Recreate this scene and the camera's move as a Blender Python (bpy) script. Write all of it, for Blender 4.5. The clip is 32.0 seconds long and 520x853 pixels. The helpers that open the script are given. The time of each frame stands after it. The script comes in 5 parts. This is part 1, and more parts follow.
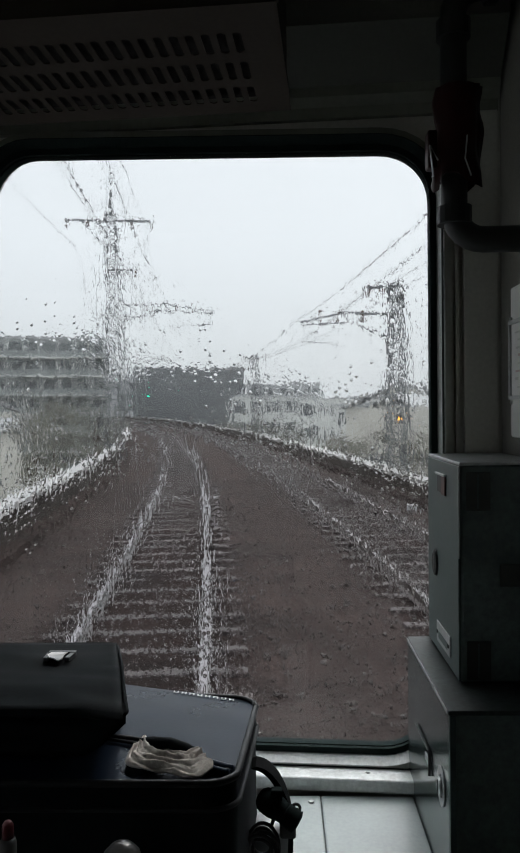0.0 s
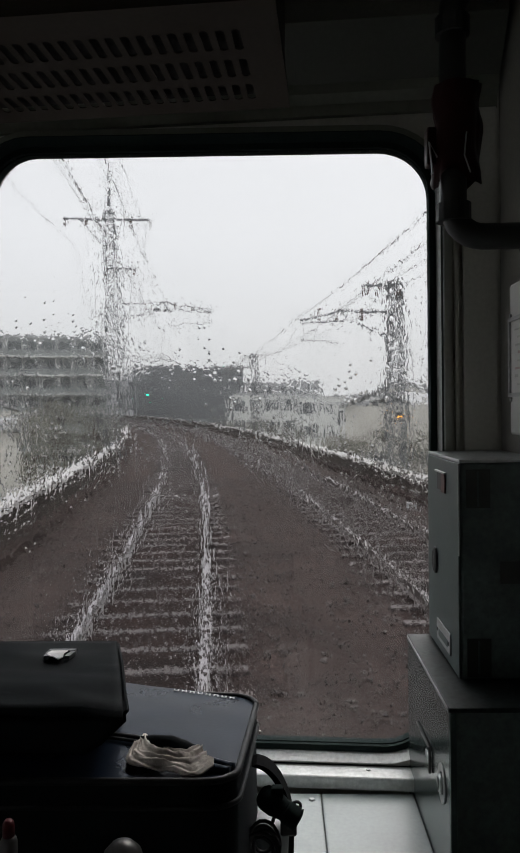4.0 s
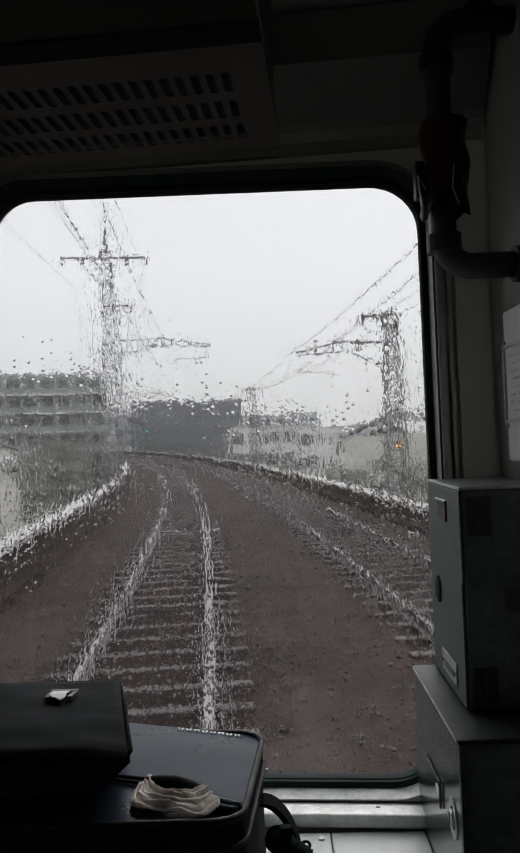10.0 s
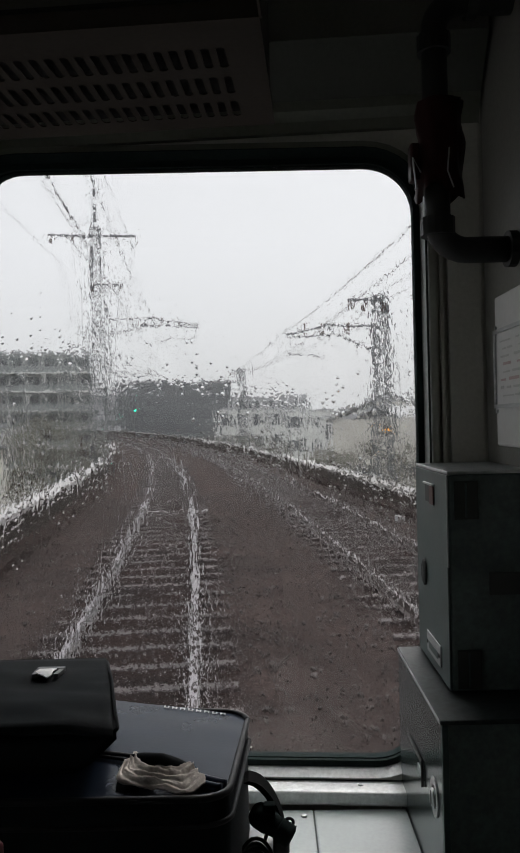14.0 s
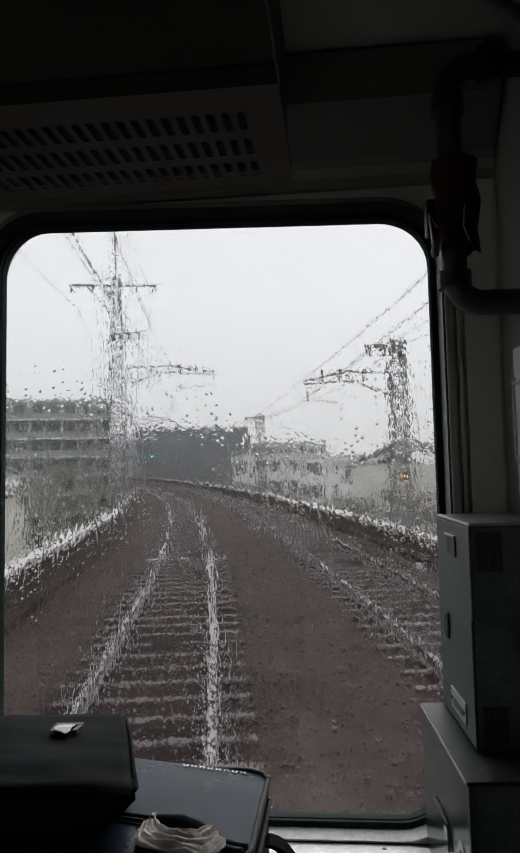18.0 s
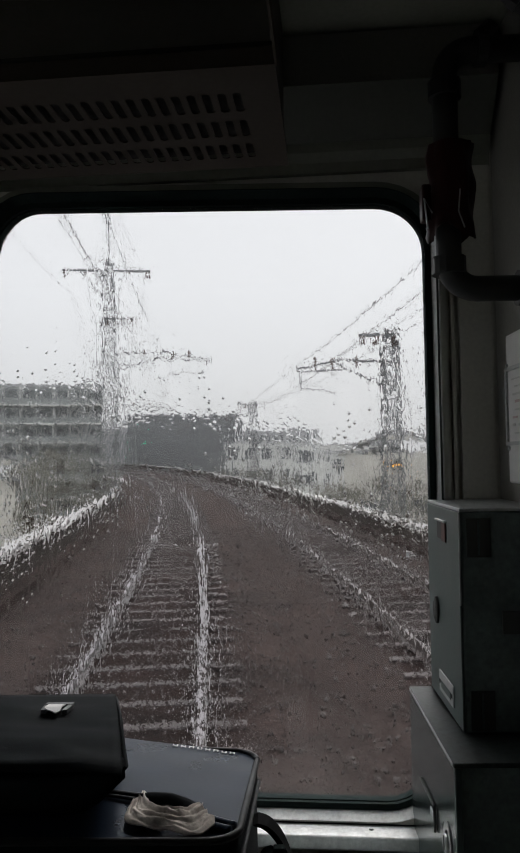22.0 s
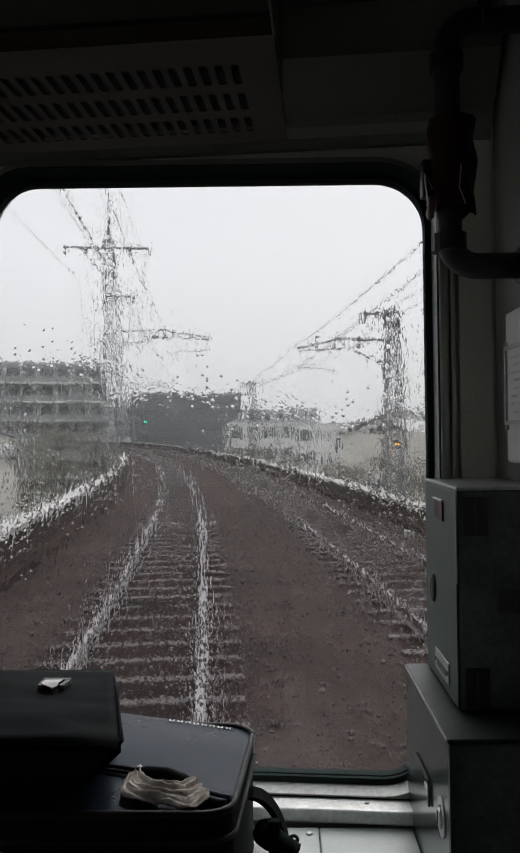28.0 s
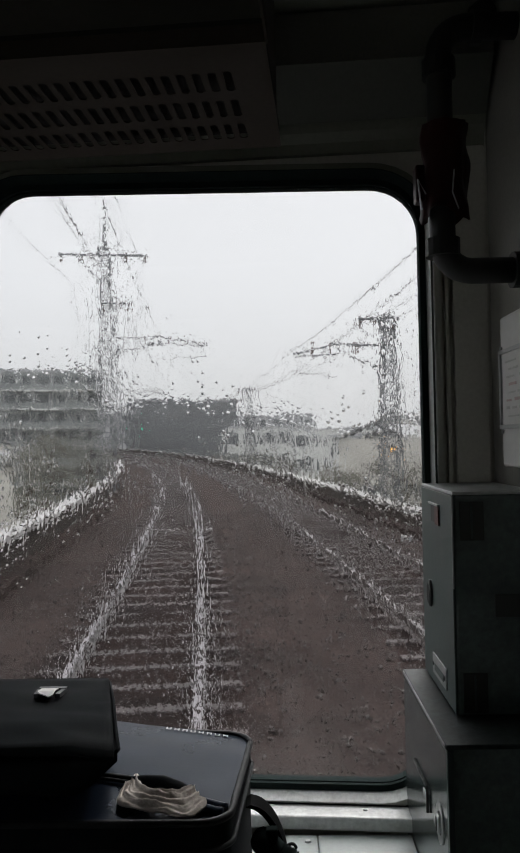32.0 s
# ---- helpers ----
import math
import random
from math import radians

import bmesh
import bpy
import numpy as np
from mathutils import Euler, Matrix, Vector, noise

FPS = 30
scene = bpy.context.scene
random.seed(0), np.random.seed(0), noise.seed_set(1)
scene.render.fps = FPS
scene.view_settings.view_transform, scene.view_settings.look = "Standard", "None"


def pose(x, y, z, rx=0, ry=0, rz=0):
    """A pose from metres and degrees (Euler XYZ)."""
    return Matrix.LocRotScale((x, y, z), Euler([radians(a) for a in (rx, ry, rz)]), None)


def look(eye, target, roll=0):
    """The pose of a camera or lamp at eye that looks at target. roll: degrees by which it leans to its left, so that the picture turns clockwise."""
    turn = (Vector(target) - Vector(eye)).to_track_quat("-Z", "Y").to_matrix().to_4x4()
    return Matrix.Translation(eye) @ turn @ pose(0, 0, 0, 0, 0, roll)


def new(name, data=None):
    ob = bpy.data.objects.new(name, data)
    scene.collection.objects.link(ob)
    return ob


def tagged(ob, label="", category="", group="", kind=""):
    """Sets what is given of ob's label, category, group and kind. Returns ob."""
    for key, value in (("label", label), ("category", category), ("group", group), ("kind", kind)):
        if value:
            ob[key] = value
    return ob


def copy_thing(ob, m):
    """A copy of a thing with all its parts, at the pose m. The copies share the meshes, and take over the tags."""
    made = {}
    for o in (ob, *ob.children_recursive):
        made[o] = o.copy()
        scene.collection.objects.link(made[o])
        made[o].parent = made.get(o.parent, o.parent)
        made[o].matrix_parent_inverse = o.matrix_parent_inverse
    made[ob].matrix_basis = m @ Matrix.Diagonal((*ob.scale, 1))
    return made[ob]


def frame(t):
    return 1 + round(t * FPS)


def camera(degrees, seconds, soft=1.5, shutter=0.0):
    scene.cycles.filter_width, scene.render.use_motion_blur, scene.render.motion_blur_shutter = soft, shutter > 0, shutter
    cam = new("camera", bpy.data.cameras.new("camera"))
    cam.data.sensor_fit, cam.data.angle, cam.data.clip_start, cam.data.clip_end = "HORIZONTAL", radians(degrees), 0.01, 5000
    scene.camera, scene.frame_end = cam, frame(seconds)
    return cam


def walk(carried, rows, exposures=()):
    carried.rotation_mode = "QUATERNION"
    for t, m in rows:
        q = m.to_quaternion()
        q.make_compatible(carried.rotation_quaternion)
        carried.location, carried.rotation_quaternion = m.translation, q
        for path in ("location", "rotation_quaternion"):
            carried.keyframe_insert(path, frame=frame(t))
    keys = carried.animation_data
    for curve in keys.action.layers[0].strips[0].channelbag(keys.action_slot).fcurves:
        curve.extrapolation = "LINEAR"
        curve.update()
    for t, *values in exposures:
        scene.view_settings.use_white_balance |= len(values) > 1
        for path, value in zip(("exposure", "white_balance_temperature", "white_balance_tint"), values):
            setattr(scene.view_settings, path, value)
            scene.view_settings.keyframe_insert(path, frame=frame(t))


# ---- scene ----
cam = camera(39.2, 32.0, soft=1.7)
PATH = [
    (0, (0.028, 0.009, 2.854), (-0.031, 2.007, 2.81), -0.7),
    (0.5, (0.028, 0.011, 2.852), (-0.016, 2.01, 2.805), -0.8),
    (1, (0.027, 0.01, 2.852), (-0.025, 2.009, 2.805), -0.7),
    (1.5, (0.029, 0.011, 2.853), (-0.016, 2.01, 2.794), -0.8),
    (2, (0.027, 0.01, 2.851), (-0.021, 2.009, 2.791), -0.6),
    (2.5, (0.029, 0.008, 2.853), (-0.027, 2.007, 2.794), -0.7),
    (3, (0.029, 0.012, 2.851), (-0.027, 2.01, 2.783), -0.9),
    (3.5, (0.027, 0.01, 2.853), (-0.031, 2.008, 2.797), -0.8),
    (5.5, (0.029, 0.01, 2.853), (-0.022, 2.009, 2.812), -1.1),
    (6, (0.028, 0.01, 2.851), (-0.021, 2.009, 2.813), -0.9),
    (6.5, (0.027, 0.011, 2.852), (-0.011, 2.01, 2.811), -1.0),
    (7, (0.027, 0.01, 2.852), (-0.009, 2.01, 2.817), -1.0),
    (7.5, (0.029, 0.011, 2.852), (-0.012, 2.01, 2.816), -1.0),
    (8, (0.029, 0.009, 2.852), (-0.02, 2.008, 2.834), -1.2),
    (8.5, (0.028, 0.008, 2.853), (-0.026, 2.007, 2.852), -1.7),
    (9, (0.03, 0.006, 2.854), (-0.029, 2.005, 2.87), -1.8),
    (9.5, (0.029, 0.007, 2.855), (-0.029, 2.006, 2.886), -1.9),
    (10, (0.029, 0.007, 2.853), (-0.024, 2.005, 2.894), -2.3),
    (10.5, (0.029, 0.007, 2.853), (-0.016, 2.006, 2.889), -2.4),
    (11, (0.029, 0.008, 2.854), (-0.014, 2.007, 2.882), -2.0),
    (11.5, (0.028, 0.007, 2.853), (-0.007, 2.007, 2.873), -2.0),
    (12, (0.029, 0.009, 2.852), (0.005, 2.009, 2.863), -2.2),
    (12.5, (0.028, 0.009, 2.853), (0.0, 2.009, 2.854), -1.9),
    (13, (0.029, 0.008, 2.852), (0.0, 2.008, 2.847), -1.5),
    (13.5, (0.027, 0.009, 2.852), (0.006, 2.009, 2.842), -1.4),
    (15.5, (0.025, 0.009, 2.852), (-0.008, 2.009, 2.864), -1.1),
    (16, (0.029, 0.007, 2.854), (-0.022, 2.007, 2.883), -1.2),
    (16.5, (0.026, 0.008, 2.855), (-0.032, 2.006, 2.911), -1.4),
    (17, (0.024, 0.007, 2.855), (-0.044, 2.004, 2.945), -1.1),
    (17.5, (0.025, 0.002, 2.858), (-0.05, 1.998, 2.963), -1.1),
    (18, (0.023, 0.004, 2.86), (-0.043, 1.999, 2.978), -1.5),
    (18.5, (0.024, 0.003, 2.858), (-0.036, 1.998, 2.982), -1.4),
    (19, (0.022, 0.003, 2.858), (-0.026, 1.999, 2.978), -1.2),
    (19.5, (0.026, 0.005, 2.852), (-0.02, 2.001, 2.955), -1.3),
    (20, (0.025, 0.007, 2.853), (-0.016, 2.005, 2.925), -1.0),
    (20.5, (0.024, 0.01, 2.852), (-0.017, 2.009, 2.9), -0.5),
    (21, (0.022, 0.009, 2.852), (-0.018, 2.008, 2.893), -0.8),
    (21.5, (0.022, 0.008, 2.854), (-0.016, 2.006, 2.912), -1.1),
    (22, (0.022, 0.004, 2.854), (-0.023, 2.002, 2.938), -0.9),
    (22.5, (0.027, 0.003, 2.855), (-0.024, 2.0, 2.95), -1.5),
    (23, (0.029, 0.005, 2.852), (-0.019, 2.002, 2.935), -1.2),
    (23.5, (0.031, 0.008, 2.852), (-0.017, 2.006, 2.906), -1.0),
    (24, (0.028, 0.011, 2.851), (-0.011, 2.011, 2.883), -1.1),
    (24.5, (0.027, 0.009, 2.852), (-0.01, 2.008, 2.87), -0.7),
    (25, (0.026, 0.01, 2.853), (-0.014, 2.009, 2.868), -0.8),
    (25.5, (0.025, 0.009, 2.852), (-0.009, 2.009, 2.874), -0.8),
    (27.5, (0.026, 0.007, 2.854), (-0.019, 2.006, 2.888), -0.8),
    (28, (0.028, 0.008, 2.853), (-0.022, 2.007, 2.879), -0.7),
    (28.5, (0.027, 0.01, 2.851), (-0.014, 2.01, 2.866), -1.0),
    (29, (0.029, 0.01, 2.848), (-0.02, 2.009, 2.876), -0.8),
    (29.5, (0.028, 0.007, 2.854), (-0.024, 2.006, 2.883), -0.5),
    (30, (0.027, 0.009, 2.852), (-0.018, 2.008, 2.883), -0.7),
    (30.5, (0.027, 0.009, 2.85), (-0.017, 2.008, 2.896), -0.8),
    (31, (0.027, 0.007, 2.853), (-0.014, 2.006, 2.9), -0.6),
    (31.5, (0.03, 0.008, 2.855), (-0.01, 2.007, 2.9), -0.8),
    (32, (0.03, 0.009, 2.853), (-0.011, 2.008, 2.895), -1.1),
]
walk(cam, [(t, look(eye, target, roll)) for t, eye, target, roll in PATH],
     exposures=[(0, 0.06, 6180, 8), (1.2, 0.04, 6240, 8), (2.2, 0.0, 6450, 12), (32, 0.0, 6450, 12)])

# ---- world and light: a rainy, overcast day ----
world = bpy.data.worlds.new("overcast_sky")
scene.world = world
world.use_nodes = True
wn, wl = world.node_tree.nodes, world.node_tree.links
wn.clear()
w_out = wn.new("ShaderNodeOutputWorld")
w_sky = wn.new("ShaderNodeTexSky")
w_sky.sky_type, w_sky.sun_disc = "NISHITA", False
w_sky.sun_elevation, w_sky.sun_rotation = radians(48), radians(20)
w_sky.dust_density = 4.0
w_bg = wn.new("ShaderNodeBackground")
w_bg.inputs["Strength"].default_value = 0.06
wl.new(w_sky.outputs[0], w_bg.inputs["Color"])
# the cloud deck: a pale grey sheet with faint, broad unevenness, a little brighter towards the zenith
w_co = wn.new("ShaderNodeTexCoord")
w_no = wn.new("ShaderNodeTexNoise")
w_no.inputs["Scale"].default_value, w_no.inputs["Detail"].default_value = 1.6, 3.0
wl.new(w_co.outputs["Generated"], w_no.inputs["Vector"])
w_ra = wn.new("ShaderNodeValToRGB")
w_ra.color_ramp.elements[0].position, w_ra.color_ramp.elements[1].position = 0.3, 0.75
w_ra.color_ramp.elements[0].color = (0.785, 0.791, 0.80, 1)
w_ra.color_ramp.elements[1].color = (0.845, 0.850, 0.862, 1)
wl.new(w_no.outputs["Fac"], w_ra.inputs["Fac"])
w_cl = wn.new("ShaderNodeBackground")
wl.new(w_ra.outputs[0], w_cl.inputs["Color"])
w_sep = wn.new("ShaderNodeSeparateXYZ")
wl.new(w_co.outputs["Generated"], w_sep.inputs[0])
w_up = wn.new("ShaderNodeMapRange")
w_up.interpolation_type = "SMOOTHSTEP"
w_up.inputs["From Min"].default_value, w_up.inputs["From Max"].default_value = 0.33, 0.80
w_up.inputs["To Min"].default_value, w_up.inputs["To Max"].default_value = 1.14, 3.4
wl.new(w_sep.outputs["Z"], w_up.inputs["Value"])
w_low = wn.new("ShaderNodeMapRange")
w_low.interpolation_type = "SMOOTHSTEP"
w_low.inputs["From Min"].default_value, w_low.inputs["From Max"].default_value = 0.02, 0.26
w_low.inputs["To Min"].default_value, w_low.inputs["To Max"].default_value = 0.85, 1.0
wl.new(w_sep.outputs["Z"], w_low.inputs["Value"])
w_mul = wn.new("ShaderNodeMath")
w_mul.operation = "MULTIPLY"
wl.new(w_up.outputs[0], w_mul.inputs[0])
wl.new(w_low.outputs[0], w_mul.inputs[1])
wl.new(w_mul.outputs[0], w_cl.inputs["Strength"])
w_mix = wn.new("ShaderNodeMixShader")
w_mix.inputs[0].default_value = 0.92
wl.new(w_bg.outputs[0], w_mix.inputs[1])
wl.new(w_cl.outputs[0], w_mix.inputs[2])
wl.new(w_mix.outputs[0], w_out.inputs["Surface"])

sun_data = bpy.data.lights.new("sun", "SUN")
sun_data.energy, sun_data.angle, sun_data.color = 1.3, radians(30), (1.0, 0.97, 0.93)
sun = new("sun", sun_data)
sun.matrix_basis = pose(0, 0, 60, 42, 0, 160)


# ---- materials ----
def mat(name, color, rough=0.6, metal=0.0, var=0.25, scale=8.0, fine=90.0, bump=0.25, dist=0.002, coat=0.0,
        tint=None, stretch=(1, 1, 1), rnd=0.0, spots=0.0, spec=None):
    """A surface with broad stains and fine grain in its colour and roughness, and fine relief."""
    m = bpy.data.materials.new(name)
    m.use_nodes = True
    n, l = m.node_tree.nodes, m.node_tree.links
    b = n["Principled BSDF"]
    co = n.new("ShaderNodeTexCoord")
    mp = n.new("ShaderNodeMapping")
    mp.inputs["Scale"].default_value = stretch
    l.new(co.outputs["Object"], mp.inputs["Vector"])
    n1, n2 = n.new("ShaderNodeTexNoise"), n.new("ShaderNodeTexNoise")
    n1.inputs["Scale"].default_value, n1.inputs["Detail"].default_value = scale, 5.0
    n2.inputs["Scale"].default_value, n2.inputs["Detail"].default_value = fine, 3.0
    l.new(mp.outputs[0], n1.inputs["Vector"])
    l.new(mp.outputs[0], n2.inputs["Vector"])
    r = n.new("ShaderNodeValToRGB")
    lo = tint if tint else tuple(c * (1 - var) for c in color)
    hi = tuple(min(1, c * (1 + var * 0.6)) for c in color)
    r.color_ramp.elements[0].position, r.color_ramp.elements[1].position = 0.33, 0.68
    r.color_ramp.elements[0].color, r.color_ramp.elements[1].color = (*lo, 1), (*hi, 1)
    l.new(n1.outputs["Fac"], r.inputs["Fac"])
    g = n.new("ShaderNodeMix")
    g.data_type, g.blend_type = "RGBA", "MULTIPLY"
    g.inputs["Factor"].default_value = 1.0
    gr = n.new("ShaderNodeMapRange")
    gr.inputs["From Min"].default_value, gr.inputs["From Max"].default_value = 0.25, 0.75
    gr.inputs["To Min"].default_value, gr.inputs["To Max"].default_value = 1 - var * 0.8 - spots, 1 + var * 0.5
    l.new(n2.outputs["Fac"], gr.inputs["Value"])
    l.new(r.outputs["Color"], g.inputs["A"])
    l.new(gr.outputs[0], g.inputs["B"])
    last = g.outputs["Result"]
    if rnd:
        oi = n.new("ShaderNodeObjectInfo")
        rr = n.new("ShaderNodeMapRange")
        rr.inputs["To Min"].default_value, rr.inputs["To Max"].default_value = 1 - rnd, 1 + rnd
        l.new(oi.outputs["Random"], rr.inputs["Value"])
        h = n.new("ShaderNodeMix")
        h.data_type, h.blend_type = "RGBA", "MULTIPLY"
        h.inputs["Factor"].default_value = 1.0
        l.new(last, h.inputs["A"])
        l.new(rr.outputs[0], h.inputs["B"])
        last = h.outputs["Result"]
    l.new(last, b.inputs["Base Color"])
    ro = n.new("ShaderNodeMapRange")
    ro.inputs["To Min"].default_value, ro.inputs["To Max"].default_value = max(0.02, rough * 0.75), min(1, rough * 1.25)
    l.new(n1.outputs["Fac"], ro.inputs["Value"])
    l.new(ro.outputs[0], b.inputs["Roughness"])
    b.inputs["Metallic"].default_value = metal
    b.inputs["Specular IOR Level"].default_value = spec if spec is not None else (0.15 if rough > 0.7 else 0.5)
    b.inputs["Coat Weight"].default_value = coat
    b.inputs["Coat Roughness"].default_value = 0.12
    if bump:
        bp = n.new("ShaderNodeBump")
        bp.inputs["Strength"].default_value, bp.inputs["Distance"].default_value = bump, dist
        l.new(n2.outputs["Fac"], bp.inputs["Height"])
        l.new(bp.outputs[0], b.inputs["Normal"])
    return m


def glow(name, color, power):
    m = bpy.data.materials.new(name)
    m.use_nodes = True
    b = m.node_tree.nodes["Principled BSDF"]
    b.inputs["Base Color"].default_value = (*color, 1)
    b.inputs["Emission Color"].default_value = (*color, 1)
    b.inputs["Emission Strength"].default_value = power
    return m


def wet_glass(name, rain):
    """Clear window glass; with rain: the outer face carries rivulets and beads of water."""
    m = bpy.data.materials.new(name)
    m.use_nodes = True
    n, l = m.node_tree.nodes, m.node_tree.links
    n.clear()
    out = n.new("ShaderNodeOutputMaterial")
    g = n.new("ShaderNodeBsdfGlass")
    g.inputs["IOR"].default_value, g.inputs["Roughness"].default_value = 1.4, 0.0
    g.inputs["Color"].default_value = (0.97, 0.985, 0.98, 1)
    if not rain:
        l.new(g.outputs[0], out.inputs["Surface"])
        return m
    co = n.new("ShaderNodeTexCoord")

    def layer(scale, stretch, detail, lo, hi, warp=0.0, least=0.0):
        mp = n.new("ShaderNodeMapping")
        mp.inputs["Scale"].default_value = stretch
        src = co.outputs["Object"]
        if warp:
            wn_ = n.new("ShaderNodeTexNoise")
            wn_.inputs["Scale"].default_value, wn_.inputs["Detail"].default_value = 22.0, 2.0
            l.new(src, wn_.inputs["Vector"])
            ad = n.new("ShaderNodeVectorMath")
            ad.operation = "MULTIPLY_ADD"
            ad.inputs[1].default_value = (warp, warp, warp)
            l.new(wn_.outputs["Color"], ad.inputs[0])
            l.new(src, ad.inputs[2])
            src = ad.outputs[0]
        l.new(src, mp.inputs["Vector"])
        no = n.new("ShaderNodeTexNoise")
        no.inputs["Scale"].default_value, no.inputs["Detail"].default_value = scale, detail
        l.new(mp.outputs[0], no.inputs["Vector"])
        mr = n.new("ShaderNodeMapRange")
        mr.interpolation_type = "SMOOTHSTEP"
        mr.inputs["From Min"].default_value, mr.inputs["From Max"].default_value = lo, hi
        mr.inputs["To Min"].default_value = least
        l.new(no.outputs["Fac"], mr.inputs["Value"])
        return mr.outputs[0]

    def bumped(height, dist, before=None):
        bp = n.new("ShaderNodeBump")
        bp.inputs["Strength"].default_value, bp.inputs["Distance"].default_value = 1.0, dist
        l.new(height, bp.inputs["Height"])
        if before:
            l.new(before, bp.inputs["Normal"])
        return bp.outputs[0]

    def voronoi_beads(scale, stretch, keep, size):
        """Single round drops: domes round scattered points, of which only some are kept."""
        mp = n.new("ShaderNodeMapping")
        mp.inputs["Scale"].default_value = stretch
        l.new(co.outputs["Object"], mp.inputs["Vector"])
        vo = n.new("ShaderNodeTexVoronoi")
        vo.inputs["Scale"].default_value = scale
        l.new(mp.outputs[0], vo.inputs["Vector"])
        dome = n.new("ShaderNodeMapRange")
        dome.interpolation_type = "SMOOTHSTEP"
        dome.inputs["From Min"].default_value, dome.inputs["From Max"].default_value = 0.0, size
        dome.inputs["To Min"].default_value, dome.inputs["To Max"].default_value = 1.0, 0.0
        l.new(vo.outputs["Distance"], dome.inputs["Value"])
        sp = n.new("ShaderNodeSeparateColor")
        l.new(vo.outputs["Color"], sp.inputs[0])
        some = n.new("ShaderNodeMapRange")
        some.inputs["From Min"].default_value, some.inputs["From Max"].default_value = 1 - keep, 1.0
        l.new(sp.outputs[0], some.inputs["Value"])
        return times(dome.outputs[0], some.outputs[0])

    def times(a, b):
        mu = n.new("ShaderNodeMath")
        mu.operation = "MULTIPLY"
        l.new(a, mu.inputs[0])
        l.new(b, mu.inputs[1])
        return mu.outputs[0]

    def ridge(scale, stretch, width, warp):
        """Thin winding lines: where a broad noise passes its middle value."""
        no = layer(scale, stretch, 1.0, 0.0, 1.0, warp)
        off = n.new("ShaderNodeMath")
        off.operation = "SUBTRACT"
        off.inputs[1].default_value = 0.5
        l.new(no, off.inputs[0])
        ab = n.new("ShaderNodeMath")
        ab.operation = "ABSOLUTE"
        l.new(off.outputs[0], ab.inputs[0])
        mr = n.new("ShaderNodeMapRange")
        mr.interpolation_type = "SMOOTHSTEP"
        mr.inputs["From Min"].default_value, mr.inputs["From Max"].default_value = 0.0, width
        mr.inputs["To Min"].default_value, mr.inputs["To Max"].default_value = 1.0, 0.0
        l.new(ab.outputs[0], mr.inputs["Value"])
        return mr.outputs[0]

    # a thin wavy film, long rivulets running down, winding single runs, and drops; each comes in patches
    high = n.new("ShaderNodeSeparateXYZ")
    l.new(co.outputs["Object"], high.inputs[0])
    lee = n.new("ShaderNodeMapRange")          # the head of the pane lies in the lee of the roof and stays drier
    lee.interpolation_type = "SMOOTHSTEP"
    lee.inputs["From Min"].default_value, lee.inputs["From Max"].default_value = 2.92, 3.22
    lee.inputs["To Min"].default_value, lee.inputs["To Max"].default_value = 1.0, 0.36
    l.new(high.outputs["Z"], lee.inputs["Value"])
    calm = times(layer(7, (1, 1, 0.55), 3.0, 0.36, 0.58, least=0.30), lee.outputs[0])
    wild = times(layer(9, (1, 1, 0.35), 3.0, 0.40, 0.60, least=0.12), lee.outputs[0])
    film = times(layer(88, (1, 1, 0.45), 2.0, 0.2, 0.8), calm)
    runs = times(layer(105, (1, 1, 0.17), 1.5, 0.46, 0.74, warp=0.010), calm)
    worm = times(ridge(40, (1, 1, 0.17), 0.040, 0.012), wild)
    bead = times(layer(150, (1, 1, 0.72), 1.0, 0.54, 0.70), wild)
    fine = voronoi_beads(190, (1, 1, 0.75), 0.25, 0.45)
    drop = times(voronoi_beads(112, (1, 1, 0.8), 0.55, 0.42), times(layer(8, (1, 1, 0.6), 3.0, 0.40, 0.58), lee.outputs[0]))
    nor = bumped(film, RAIN_FILM)
    nor = bumped(runs, RAIN_RUNS, nor)
    nor = bumped(worm, RAIN_WORM, nor)
    nor = bumped(bead, RAIN_BEAD, nor)
    nor = bumped(fine, RAIN_FINE, nor)
    nor = bumped(drop, RAIN_DROP, nor)
    l.new(nor, g.inputs["Normal"])
    # the film also spreads the light, most where the water lies smooth, and a fine mist of drops spreads some of it widely
    smear = n.new("ShaderNodeMapRange")
    smear.inputs["To Min"].default_value, smear.inputs["To Max"].default_value = 0.85, 0.35
    l.new(calm, smear.inputs["Value"])
    last = g.outputs[0]
    for rough, share in ((0.035, smear.outputs[0]), (0.35, 0.03)):
        veil = n.new("ShaderNodeBsdfGlass")
        veil.inputs["IOR"].default_value, veil.inputs["Roughness"].default_value = 1.4, rough
        l.new(nor, veil.inputs["Normal"])
        mx = n.new("ShaderNodeMixShader")
        if isinstance(share, float):
            mx.inputs[0].default_value = share
        else:
            l.new(share, mx.inputs[0])
        l.new(last, mx.inputs[1])
        l.new(veil.outputs[0], mx.inputs[2])
        last = mx.outputs[0]
    # a ragged belt of mist across the pane's middle, standing in for distant haze
    sep = n.new("ShaderNodeSeparateXYZ")
    l.new(co.outputs["Object"], sep.inputs[0])
    ragged = layer(14, (1, 1, 0.6), 4.0, 0.2, 0.8)
    edge = n.new("ShaderNodeMath")
    edge.operation = "MULTIPLY_ADD"
    edge.inputs[1].default_value = 0.10
